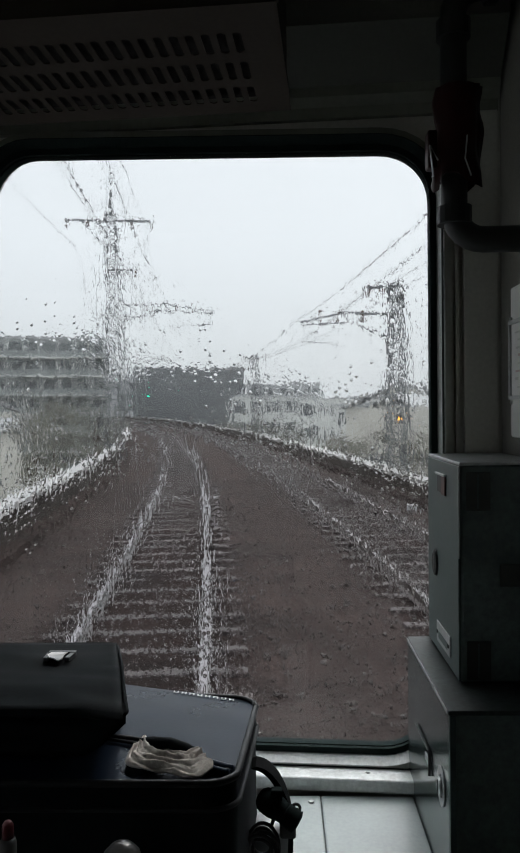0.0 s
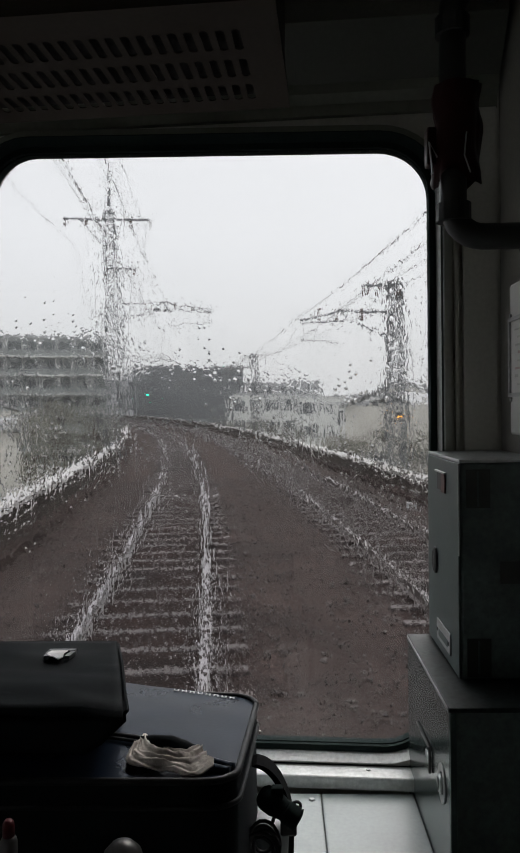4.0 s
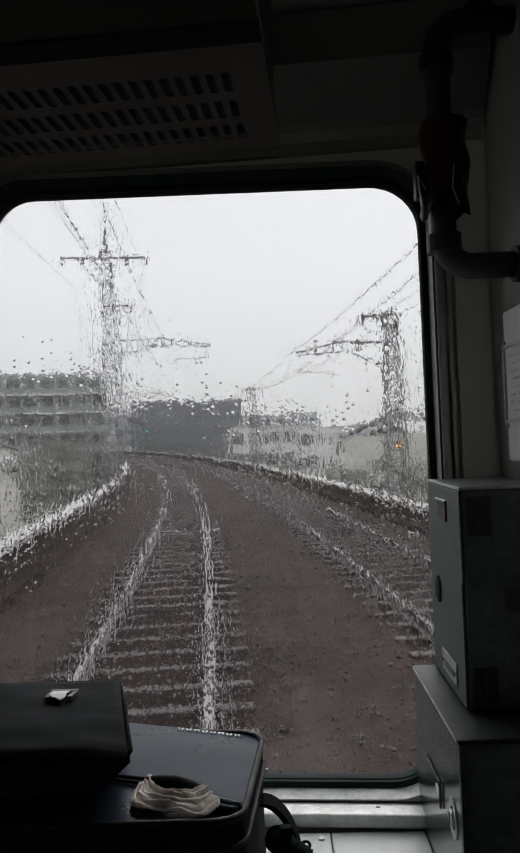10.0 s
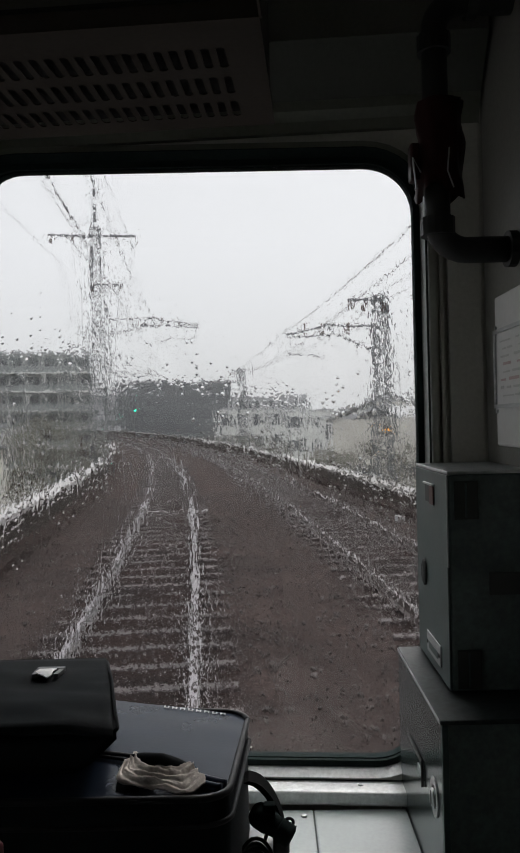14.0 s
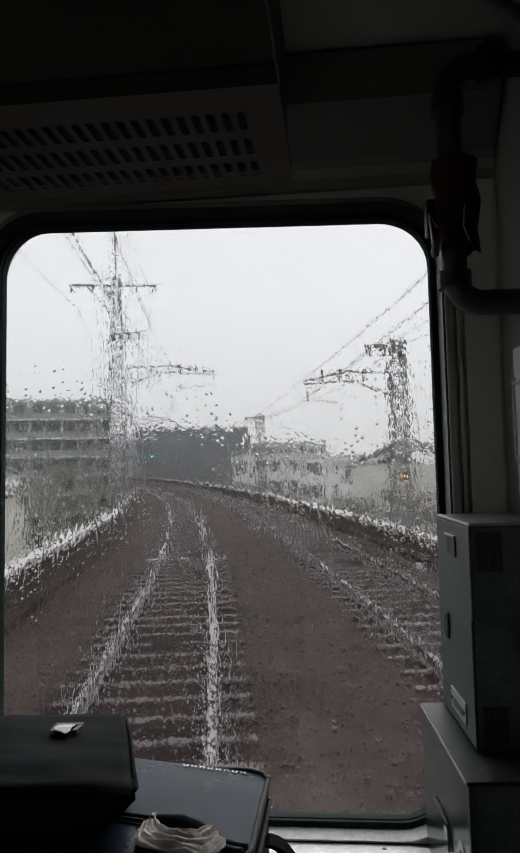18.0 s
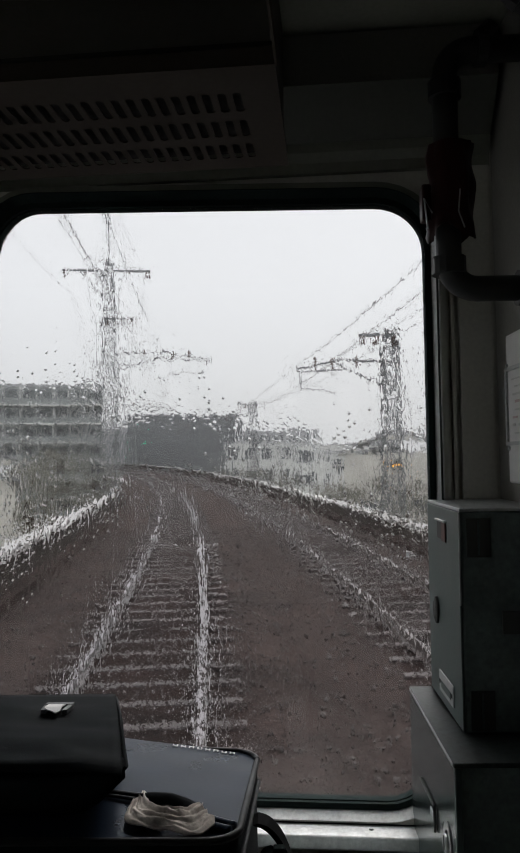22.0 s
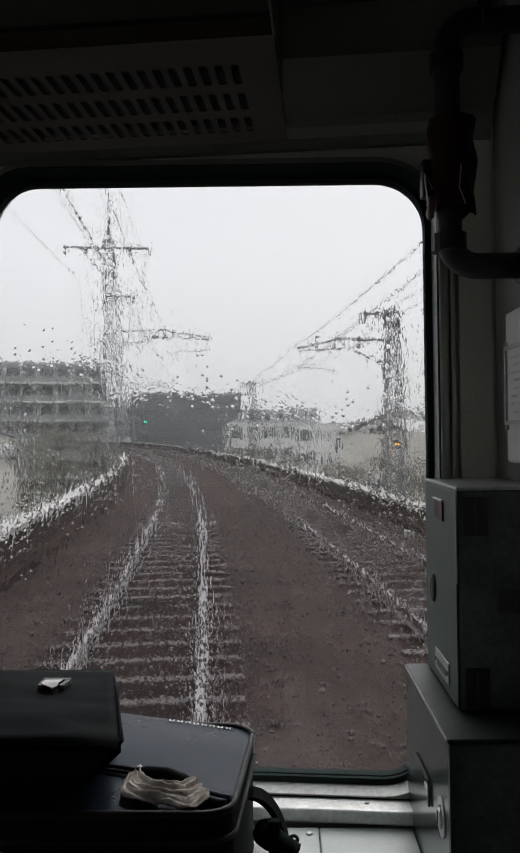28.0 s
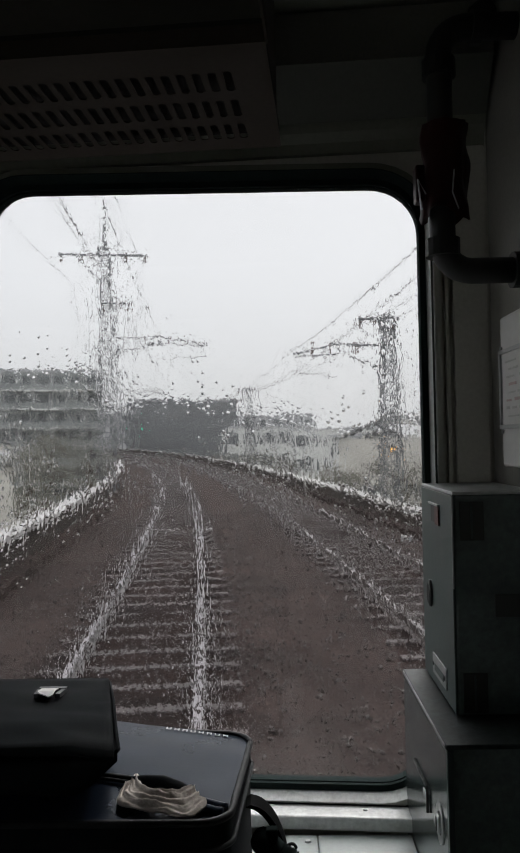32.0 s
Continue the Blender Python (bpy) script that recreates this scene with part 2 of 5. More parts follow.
    l.new(ragged, edge.inputs[0])
    l.new(sep.outputs["Z"], edge.inputs[2])
    share = None
    for z0, z1 in ((HAZE_Z - 0.16, HAZE_Z - 0.02), (HAZE_Z + 0.20, HAZE_Z + 0.03)):
        mr = n.new("ShaderNodeMapRange")
        mr.interpolation_type = "SMOOTHSTEP"
        mr.inputs["From Min"].default_value, mr.inputs["From Max"].default_value = min(z0, z1), max(z0, z1)
        if z0 > z1:
            mr.inputs["To Min"].default_value, mr.inputs["To Max"].default_value = 1.0, 0.0
        l.new(edge.outputs[0], mr.inputs["Value"])
        if share is None:
            share = mr.outputs[0]
        else:
            mu = n.new("ShaderNodeMath")
            mu.operation = "MULTIPLY"
            l.new(share, mu.inputs[0])
            l.new(mr.outputs[0], mu.inputs[1])
            share = mu.outputs[0]
    am = n.new("ShaderNodeMath")
    am.operation = "MULTIPLY"
    am.inputs[1].default_value = HAZE
    l.new(share, am.inputs[0])
    fog = n.new("ShaderNodeBsdfGlass")
    fog.inputs["IOR"].default_value, fog.inputs["Roughness"].default_value = 1.4, 0.42
    mx = n.new("ShaderNodeMixShader")
    l.new(am.outputs[0], mx.inputs[0])
    l.new(last, mx.inputs[1])
    l.new(fog.outputs[0], mx.inputs[2])
    l.new(mx.outputs[0], out.inputs["Surface"])
    return m


HAZE, HAZE_Z = 0.12, 2.90
RAIN_FILM, RAIN_RUNS, RAIN_WORM, RAIN_BEAD, RAIN_FINE, RAIN_DROP = 0.00009, 0.00007, 0.00008, 0.00015, 0.00011, 0.0010
M = dict(
    cab_wall=mat("painted_cab_wall", (0.54, 0.53, 0.48), 0.45, var=0.12, scale=3, fine=140, bump=0.15, dist=0.0006),
    cab_dark=mat("dark_cab_lining", (0.24, 0.24, 0.22), 0.55, var=0.15, scale=4, fine=150, bump=0.15, dist=0.0006),
    ceiling=mat("grey_green_ceiling_paint", (0.21, 0.215, 0.18), 0.6, var=0.12, scale=3, fine=120, bump=0.1),
    # Cream enamel coloured near black, with the ceiling's shade put into it.
    vent=mat("shaded_cream_vent_enamel", (0.050, 0.041, 0.035), 0.7, var=0.10, scale=6, fine=120, bump=0.1, dist=0.0005, spec=0.06),
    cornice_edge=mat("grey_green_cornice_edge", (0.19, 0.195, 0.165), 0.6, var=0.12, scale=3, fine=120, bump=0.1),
    # Darker copy of the cab_wall paint, with shade put into its colour.
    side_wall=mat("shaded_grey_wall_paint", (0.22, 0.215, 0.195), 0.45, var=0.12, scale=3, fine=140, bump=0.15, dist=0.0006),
    cornice=mat("shade_toned_cornice_paint", (0.098, 0.102, 0.088), 0.6, var=0.12, scale=3, fine=120, bump=0.1),
    cavity=mat("shaded_duct_plate", (0.022, 0.021, 0.020), 0.85, var=0.1),
    hollow=mat("dark_duct", (0.075, 0.070, 0.064), 0.8, var=0.1),
    rubber=mat("black_rubber", (0.017, 0.025, 0.0245), 0.8, var=0.2, fine=200, bump=0.15, dist=0.0005, spec=0.03),
    alu=mat("satin_aluminium", (0.46, 0.47, 0.47), 0.38, metal=0.4, var=0.15, scale=12, fine=60, stretch=(1, 8, 8), bump=0.08, dist=0.0004),
    sill=mat("worn_white_sill_paint", (0.90, 0.915, 0.91), 0.22, var=0.13, scale=30, fine=140, bump=0.12, dist=0.0004, spots=0.10),
    desk=mat("pale_grey_green_desk_enamel", (0.40, 0.44, 0.435), 0.25, var=0.08, scale=6, fine=160, bump=0.08, dist=0.0004),
    box=mat("grey_green_box_enamel", (0.048, 0.072, 0.070), 0.34, var=0.2, scale=10, fine=130, bump=0.12, dist=0.0005, spots=0.05),
    # Lighter copy of box, with light put into the shadowed fronts' colour.
    box_front=mat("worn_brightened_enamel", (0.105, 0.135, 0.132), 0.45, var=0.3, scale=12, fine=130, bump=0.12, dist=0.0005, spots=0.08),
    steel=mat("galvanised_steel", (0.10, 0.13, 0.126), 0.19, metal=0.75, var=0.3, scale=26, fine=120, bump=0.03, dist=0.0003, spots=0.15),
    dark_plate=mat("worn_dark_enamel", (0.030, 0.038, 0.038), 0.5, spec=0.22, var=0.4, scale=30, fine=140, bump=0.1, dist=0.0004, spots=0.2),
    edge=mat("worn_bare_metal_edge", (0.5, 0.52, 0.52), 0.35, metal=0.9, var=0.2, scale=40),
    red=mat("dull_red_plastic", (0.030, 0.0075, 0.008), 0.45, var=0.3, scale=20, spec=0.15),
    red_tag=mat("faded_red_tag", (0.085, 0.026, 0.023), 0.45, var=0.3, scale=60),
    knob=mat("dark_worn_metal", (0.10, 0.098, 0.095), 0.36, metal=0.6, var=0.3, scale=40),
    # White plastic coloured dark grey, with dim light put into the colour.
    pen_white=mat("dimmed_white_pen_plastic", (0.075, 0.075, 0.078), 0.5, var=0.15),
    pen_red=mat("red_pen_plastic", (0.11, 0.014, 0.02), 0.4, var=0.1),
    grey_print=mat("faded_grey_print", (0.46, 0.46, 0.44), 0.6, var=0.1),
    red_print=mat("faded_red_print", (0.45, 0.34, 0.33), 0.6, var=0.1),
    lining=mat("pale_cab_lining", (0.52, 0.52, 0.48), 0.5, var=0.12, scale=3, fine=140, bump=0.15, dist=0.0006),
    maroon=mat("dull_maroon_print", (0.030, 0.030, 0.029), 0.6, var=0.2),
    ink=mat("dark_ink", (0.05, 0.05, 0.05), 0.6, var=0.1),
    paper=mat("white_notice_card", (0.62, 0.615, 0.60), 0.5, var=0.06, scale=12, bump=0.05),
    black_pipe=mat("black_painted_pipe", (0.015, 0.016, 0.017), 0.5, var=0.2, scale=15, bump=0.2, dist=0.0006),
    leather=mat("black_grained_vinyl", (0.0095, 0.0155, 0.028), 0.29, var=0.2, scale=10, fine=420, bump=0.2, dist=0.0005, spec=0.13),
    nylon=mat("black_woven_nylon", (0.0072, 0.0098, 0.0120), 0.9, var=0.25, scale=10, fine=600, bump=0.35, dist=0.0006, spec=0.1),
    webbing=mat("black_strap_webbing", (0.0055, 0.006, 0.0065), 0.9, var=0.2, scale=40, fine=500, bump=0.3, dist=0.0005, spec=0.05),
    piping=mat("dark_grey_piping", (0.010, 0.011, 0.013), 0.55, var=0.15, scale=30, spec=0.28),
    cloth=mat("soiled_beige_cotton", (0.58, 0.535, 0.49), 0.9, var=0.22, scale=45, fine=400, bump=0.4, dist=0.0006, tint=(0.30, 0.265, 0.235)),
    white=mat("white_print", (0.75, 0.75, 0.75), 0.5, var=0.05),
    plastic=mat("black_plastic", (0.014, 0.014, 0.015), 0.6, var=0.1),
    grey_plastic=mat("pale_grey_plastic", (0.38, 0.39, 0.40), 0.35, var=0.08),
    pale_bar=mat("pale_wet_concrete", (0.20, 0.19, 0.185), 0.3, var=0.3, scale=5, fine=40, bump=0.3, dist=0.003),
    rust=mat("orange_brown_gravel", (0.30, 0.15, 0.08), 0.8, var=0.35, scale=0.7, fine=20, bump=0.6, dist=0.02),
    yellow=mat("weathered_yellow_paint", (0.45, 0.30, 0.06), 0.5, var=0.3, scale=8),
    ballast=mat("wet_brown_ballast", (0.0455, 0.0330, 0.0300), 0.85, var=0.6, scale=0.6, fine=26, bump=1.0, dist=0.05, spots=0.25, tint=(0.0282, 0.0208, 0.0192), spec=0.04),
    stone=mat("wet_ballast_stone", (0.048, 0.037, 0.034), 0.7, var=0.5, scale=4, fine=30, bump=0.6, dist=0.01),
    sleeper=mat("wet_concrete_sleeper", (0.046, 0.036, 0.035), 0.55, var=0.45, scale=5, fine=40, bump=0.4, dist=0.004, rnd=0.35, spec=0.22),
    rail=mat("wet_rusty_rail", (0.075, 0.065, 0.064), 0.34, metal=0.5, var=0.55, scale=6, fine=60),
    rail_old=mat("rusty_brown_rail", (0.075, 0.058, 0.053), 0.45, metal=0.4, var=0.4, scale=6, fine=60),
    head_old=mat("dull_rail_head", (0.14, 0.128, 0.128), 0.40, metal=0.8, var=0.3, scale=6),
    railhead=mat("polished_rail_head", (0.27, 0.25, 0.262), 0.38, metal=1.0, var=0.2, scale=6),
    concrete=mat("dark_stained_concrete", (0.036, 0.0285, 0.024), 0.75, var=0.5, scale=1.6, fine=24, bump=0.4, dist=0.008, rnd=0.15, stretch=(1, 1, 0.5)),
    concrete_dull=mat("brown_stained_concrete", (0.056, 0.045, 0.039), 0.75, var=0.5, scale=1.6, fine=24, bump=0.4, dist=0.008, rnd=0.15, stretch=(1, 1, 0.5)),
    green_clad=mat("grey_green_balcony_cladding", (0.20, 0.215, 0.21), 0.5, var=0.2, scale=0.3, fine=3),
    deck=mat("grey_viaduct_concrete", (0.22, 0.215, 0.205), 0.75, var=0.35, scale=0.5, fine=8, bump=0.3, dist=0.006, rnd=0.12),
    coping=mat("wet_pale_coping", (0.33, 0.315, 0.31), 0.3, var=0.3, scale=3, fine=30, bump=0.2, dist=0.004, rnd=0.15),
    coping_dim=mat("darker_wet_coping", (0.25, 0.24, 0.225), 0.35, var=0.45, scale=3, fine=30, bump=0.2, dist=0.004, rnd=0.25),
    mast=mat("galvanised_mast_steel", (0.11, 0.115, 0.12), 0.5, metal=0.3, var=0.25, scale=3, fine=30),
    wire=mat("dark_wire", (0.05, 0.05, 0.055), 0.5, var=0.1),
    insul=mat("brown_glazed_porcelain", (0.10, 0.07, 0.06), 0.25, var=0.1),
    ground=mat("wet_town_ground", (0.20, 0.195, 0.185), 0.7, var=0.4, scale=0.05, fine=0.5, tint=(0.12, 0.12, 0.10)),
    dark_clad=mat("dark_grey_cladding", (0.095, 0.10, 0.106), 0.5, var=0.2, scale=0.3, fine=3),
    mid_clad=mat("mid_grey_render", (0.34, 0.345, 0.35), 0.7, var=0.2, scale=0.3, fine=3),
    beige=mat("beige_render", (0.52, 0.50, 0.455), 0.75, var=0.2, scale=0.4, fine=4, rnd=0.12),
    pale=mat("pale_render", (0.60, 0.60, 0.58), 0.75, var=0.18, scale=0.4, fine=4, rnd=0.15),
    pink=mat("pinkish_beige_tile", (0.46, 0.38, 0.33), 0.6, var=0.15, scale=0.4, fine=6),
    redbld=mat("faded_red_cladding", (0.30, 0.075, 0.07), 0.6, var=0.15, scale=0.3, fine=4),
    roof=mat("grey_tile_roof", (0.20, 0.20, 0.205), 0.4, var=0.3, scale=0.8, fine=8, rnd=0.35),
    glass_dark=mat("dark_window_glass", (0.11, 0.116, 0.122), 0.12, var=0.2, scale=1),
    leaf=mat("wet_winter_foliage", (0.15, 0.142, 0.115), 0.7, var=0.45, scale=0.8, fine=6, rnd=0.3),
    bark=mat("wet_bark", (0.06, 0.045, 0.035), 0.8, var=0.3),
    clear=wet_glass("clear_glass", False),
    rain=wet_glass("rain_streaked_glass", True),
    green_lamp=glow("green_signal_lamp", (0.02, 0.9, 0.5), 4.0),
    amber_lamp=glow("amber_lamp", (1.0, 0.45, 0.05), 1.6),
)
M["leather"].node_tree.nodes["Principled BSDF"].inputs["Specular Tint"].default_value = (0.62, 0.78, 1.0, 1)


def stained(m, layer, tint):
    """Multiplies a material's colour by tint where the mesh's own stain layer says so."""
    n, l = m.node_tree.nodes, m.node_tree.links
    b = n["Principled BSDF"]
    was = b.inputs["Base Color"].links[0].from_socket
    at = n.new("ShaderNodeAttribute")
    at.attribute_name = layer
    mx = n.new("ShaderNodeMix")
    mx.data_type, mx.blend_type = "RGBA", "MULTIPLY"
    l.new(at.outputs["Fac"], mx.inputs["Factor"])
    l.new(was, mx.inputs["A"])
    mx.inputs["B"].default_value = (*tint, 1)
    l.new(mx.outputs["Result"], b.inputs["Base Color"])


stained(M["ballast"], "oil", (0.42, 0.37, 0.37))


# ---- mesh helpers ----
def part(name, bm, material, parent=None, label="", smooth=False, m=None):
    """Links a bmesh as one mesh object, under parent if there is one."""
    me = bpy.data.meshes.new(name)
    bmesh.ops.recalc_face_normals(bm, faces=bm.faces)
    if smooth:
        for f in bm.faces:
            f.smooth = True
    bm.to_mesh(me)
    bm.free()
    for one in (material if isinstance(material, (list, tuple)) else [material]):
        me.materials.append(one)
    ob = new(name, me)
    if m is not None:
        ob.matrix_basis = m
    if parent is not None:
        ob.parent = parent
    if label:
        ob["label"] = label
    return ob


def thing(name, m=None, **tags):
    """An empty that holds the parts of one thing."""
    ob = new(name)
    if m is not None:
        ob.matrix_basis = m
    return tagged(ob, **tags)


def add_box(bm, x0, x1, y0, y1, z0, z1, bevel=0.0, seg=2):
    vs = [bm.verts.new((x, y, z)) for x in (x0, x1) for y in (y0, y1) for z in (z0, z1)]
    fs = [bm.faces.new([vs[i] for i in q]) for q in
          ((0, 1, 3, 2), (4, 6, 7, 5), (0, 4, 5, 1), (2, 3, 7, 6), (0, 2, 6, 4), (1, 5, 7, 3))]
    if bevel:
        es = {e for f in fs for e in f.edges}
        bmesh.ops.bevel(bm, geom=list(es), offset=bevel, segments=seg, affect="EDGES", profile=0.5)
    return vs


def box(x0, x1, y0, y1, z0, z1, bevel=0.0, seg=2):
    bm = bmesh.new()
    add_box(bm, x0, x1, y0, y1, z0, z1, bevel, seg)
    return bm


def add_tube(bm, pts, r, n=8, cap=True):
    """A round tube along points; r may be one radius or one a point."""
    pts = [Vector(p) for p in pts]
    rs = r if isinstance(r, (list, tuple)) else [r] * len(pts)
    rings, up = [], None
    for i, p in enumerate(pts):
        d = (pts[min(i + 1, len(pts) - 1)] - pts[max(i - 1, 0)]).normalized()
        if up is None:
            up = d.orthogonal().normalized()
        up = (up - d * up.dot(d)).normalized()
        side = d.cross(up)
        rings.append([bm.verts.new(p + (up * math.cos(a) + side * math.sin(a)) * rs[i])
                      for a in (2 * math.pi * k / n for k in range(n))])
    for a, b in zip(rings, rings[1:]):
        for k in range(n):
            bm.faces.new((a[k], a[(k + 1) % n], b[(k + 1) % n], b[k]))
    if cap:
        bm.faces.new(rings[0][::-1])
        bm.faces.new(rings[-1])


def tube(pts, r, n=8):
    bm = bmesh.new()
    add_tube(bm, pts, r, n)
    return bm


def arc(cx, cz, r, a0, a1, n):
    return [(cx + r * math.cos(radians(a0 + (a1 - a0) * k / n)), cz + r * math.sin(radians(a0 + (a1 - a0) * k / n))) for k in range(n + 1)]


def rrect(x0, x1, z0, z1, r, n=8):
    """A rectangle with rounded corners, as points (x, z)."""
    return (arc(x1 - r, z1 - r, r, 0, 90, n) + arc(x0 + r, z1 - r, r, 90, 180, n)
            + arc(x0 + r, z0 + r, r, 180, 270, n) + arc(x1 - r, z0 + r, r, 270, 360, n))


def ring_frame(inner, outer, ya, yb):
    """A closed frame between two outlines of (x, z), from ya to yb in depth."""
    bm = bmesh.new()
    loops = [[bm.verts.new((x, y, z)) for x, z in pts] for pts, y in ((inner, ya), (outer, ya), (outer, yb), (inner, yb))]
    n = len(inner)
    for a, b in zip(loops, loops[1:] + loops[:1]):
        for k in range(n):
            bm.faces.new((a[k], a[(k + 1) % n], b[(k + 1) % n], b[k]))
    return bm


def disc(center, normal, r, depth, n=16):
    c, d = Vector(center), Vector(normal).normalized()
    return tube([c, c + d * depth], r, n)


# ================= THE CAB =================
FRONT = pose(0, 1.30, 0, 0, 0, -4.0)          # the front wall stands a little askew to the cab's length
WX0, WX1, WZ0, WZ1 = -0.501, 0.287, 2.258, 3.299
S = "structure"
RAIL_TOP = 0.302


def opening(a):
    """The window's outline, a metres outside the glass; its head rises a little towards the cab's middle."""
    pts = rrect(WX0 - a, WX1 + a, WZ0 - a, WZ1 + a, 0.085 + a)
    pts = [(x - (0.013 * max(0.0, min(1.0, (3.22 - z) / 0.6)) if x < -0.2 else 0.0), z) for x, z in pts]
    return [(x, z + 0.0195 * max(0, min(1.3, (0.22 - x) / 0.6)) * max(0, (z - 2.75) / 0.55)) for x, z in pts]


def cab_shell():
    hole = opening(0.0195)
    wall = part("wall_front", ring_frame(hole, rrect(-0.66, 0.47, 1.45, 3.66, 0.002), 0.0, 0.07), M["cab_wall"], m=FRONT)
    tagged(wall, "grey painted front wall of the cab", "wall", kind=S)
    second = part("wall_front_driver_side", ring_frame(rrect(-2.05, -0.86, 2.33, 3.28, 0.08), rrect(-2.25, -0.6602, 1.45, 3.66, 0.002), 0.0, 0.07), M["cab_wall"], m=FRONT)
    tagged(second, "grey painted front wall at the driver's place", "wall", kind=S)
    # Unseen window, added so that daylight reaches the far side wall.
    w3 = thing("window_3", FRONT, label="unseen driver's front window, added to light the cab", category="window", kind=S)
    part("window_frame", ring_frame(rrect(-2.03, -0.88, 2.35, 3.26, 0.07), rrect(-2.049, -0.861, 2.331, 3.279, 0.08), -0.005, 0.03), M["rubber"], w3)
    pn3 = part("pane", box(-2.04, -0.87, 0.008, 0.014, 2.34, 3.27), M["clear"], w3, "clear glass pane")
    pn3.visible_shadow = False
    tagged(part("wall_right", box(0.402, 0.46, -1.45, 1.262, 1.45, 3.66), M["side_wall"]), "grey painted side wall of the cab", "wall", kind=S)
    side = ring_frame(rrect(-1.15, 0.75, 2.30, 3.33, 0.06, 4), rrect(-1.45, 1.44, 1.45, 3.66, 0.002, 4), -0.03, 0.03)
    tagged(part("wall_left", side, M["lining"], m=pose(-2.27, 0, 0, 0, 0, 90)), "plain side wall of the cab with a window opening", "wall", kind=S)
    # Unseen window, added to lift the light inside the cab.
    w2 = thing("window_2", pose(-2.27, 0, 0, 0, 0, 90), label="unseen side window of the cab, added to light it", category="window", kind=S)
    part("window_frame", ring_frame(rrect(-1.13, 0.73, 2.32, 3.31, 0.05, 4), rrect(-1.149, 0.749, 2.301, 3.329, 0.06, 4), -0.025, 0.025), M["rubber"], w2)
    pn = part("pane", box(-1.14, 0.74, -0.003, 0.003, 2.31, 3.32), M["clear"], w2, "clear glass pane")
    pn.visible_shadow = False
    tagged(part("wall_back", box(-2.3, 0.46, -1.51, -1.45, 1.45, 3.66), M["lining"]), "pale partition wall of the cab", "wall", kind=S)
    tagged(part("floor", box(-2.3, 0.46, -1.51, 1.44, 1.39, 1.45), M["cab_dark"]), "dark linoleum cab floor", "floor", kind=S)
    tagged(part("ceiling", box(-2.3, 0.46, -1.51, 1.44, 3.56, 3.62), M["ceiling"]), "dull grey-green painted cab ceiling", "ceiling", kind=S)
    tagged(part("underframe", box(-2.1, 0.3, -1.5, 1.30, RAIL_TOP, 1.3895), M["cab_dark"]), "plain dark underframe carrying the cab on the rails", "underframe", kind=S)
    # the cornice between ceiling and window
    bm = bmesh.new()
    prof = [(0.0, 3.355), (-0.012, 3.355), (-0.016, 3.372), (-0.030, 3.385), (-0.034, 3.40), (-0.10, 3.47), (-0.10, 3.555), (0.0, 3.555)]
    ends = [[bm.verts.new((x, y, z)) for y, z in prof] for x in (-2.2, 0.40)]
    for k in range(len(prof)):
        bm.faces.new((ends[0][k], ends[0][(k + 1) % len(prof)], ends[1][(k + 1) % len(prof)], ends[1][k]))
    bm.faces.new(ends[0])
    bm.faces.new(ends[1])
    # Slope darkened, upright face lightened: light and shade put into their colours.
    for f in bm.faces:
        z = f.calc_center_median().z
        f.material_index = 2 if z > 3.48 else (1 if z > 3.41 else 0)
    tagged(part("trim", bm, [M["cornice_edge"], M["cornice"], M["side_wall"]], m=FRONT), "painted cornice above the cab window, faces toned for shade", "trim", kind=S)


def cab_window():
    w = thing("window_1", FRONT, label="large rain-streaked front window with rounded corners and rubber seal", category="window", kind=S)

    def ring(a, b, ya, yb, name, material, label=""):
        part(name, ring_frame(opening(a), opening(b), ya, yb), material, w, label, smooth=False)

    ring(0.0, 0.0105, -0.004, 0.0040, "rubber_seal", M["rubber"], "black rubber window seal")
    ring(0.0, 0.019, 0.0110, 0.030, "outer_rubber", M["rubber"])
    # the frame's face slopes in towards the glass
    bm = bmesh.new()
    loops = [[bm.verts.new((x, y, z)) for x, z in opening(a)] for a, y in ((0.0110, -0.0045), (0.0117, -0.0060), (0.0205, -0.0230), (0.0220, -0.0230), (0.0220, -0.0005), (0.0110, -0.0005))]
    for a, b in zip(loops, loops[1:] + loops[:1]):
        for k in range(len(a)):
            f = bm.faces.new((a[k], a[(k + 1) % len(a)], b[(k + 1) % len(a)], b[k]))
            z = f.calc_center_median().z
            # Shade is put into the head's colour; the foot takes the sill's white.
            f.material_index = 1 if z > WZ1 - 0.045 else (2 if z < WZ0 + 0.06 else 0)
    part("window_frame", bm, [M["alu"], M["rubber"], M["sill"]], w, "aluminium window frame, shade coloured into its head, foot white")
    bm = ring_frame(opening(0.0230), opening(0.0335), -0.018, -0.001)
    for f in bm.faces:
        # The bead's head is coloured darker as well, in keeping with that shade.
        f.material_index = 1 if f.calc_center_median().z > WZ1 - 0.05 else 0
    part("outer_seal", bm, [M["lining"], M["cornice_edge"]], w, "dull outer bead, coloured darker at its head")
    # the pane: a slab whose outer face is wet
    bm = bmesh.new()
    pts = opening(0.012)
    a = [bm.verts.new((x, 0.0045, z)) for x, z in pts]
    b = [bm.verts.new((x, 0.0105, z)) for x, z in pts]
    bm.faces.new(a)
    f = bm.faces.new(b)
    f.material_index = 1
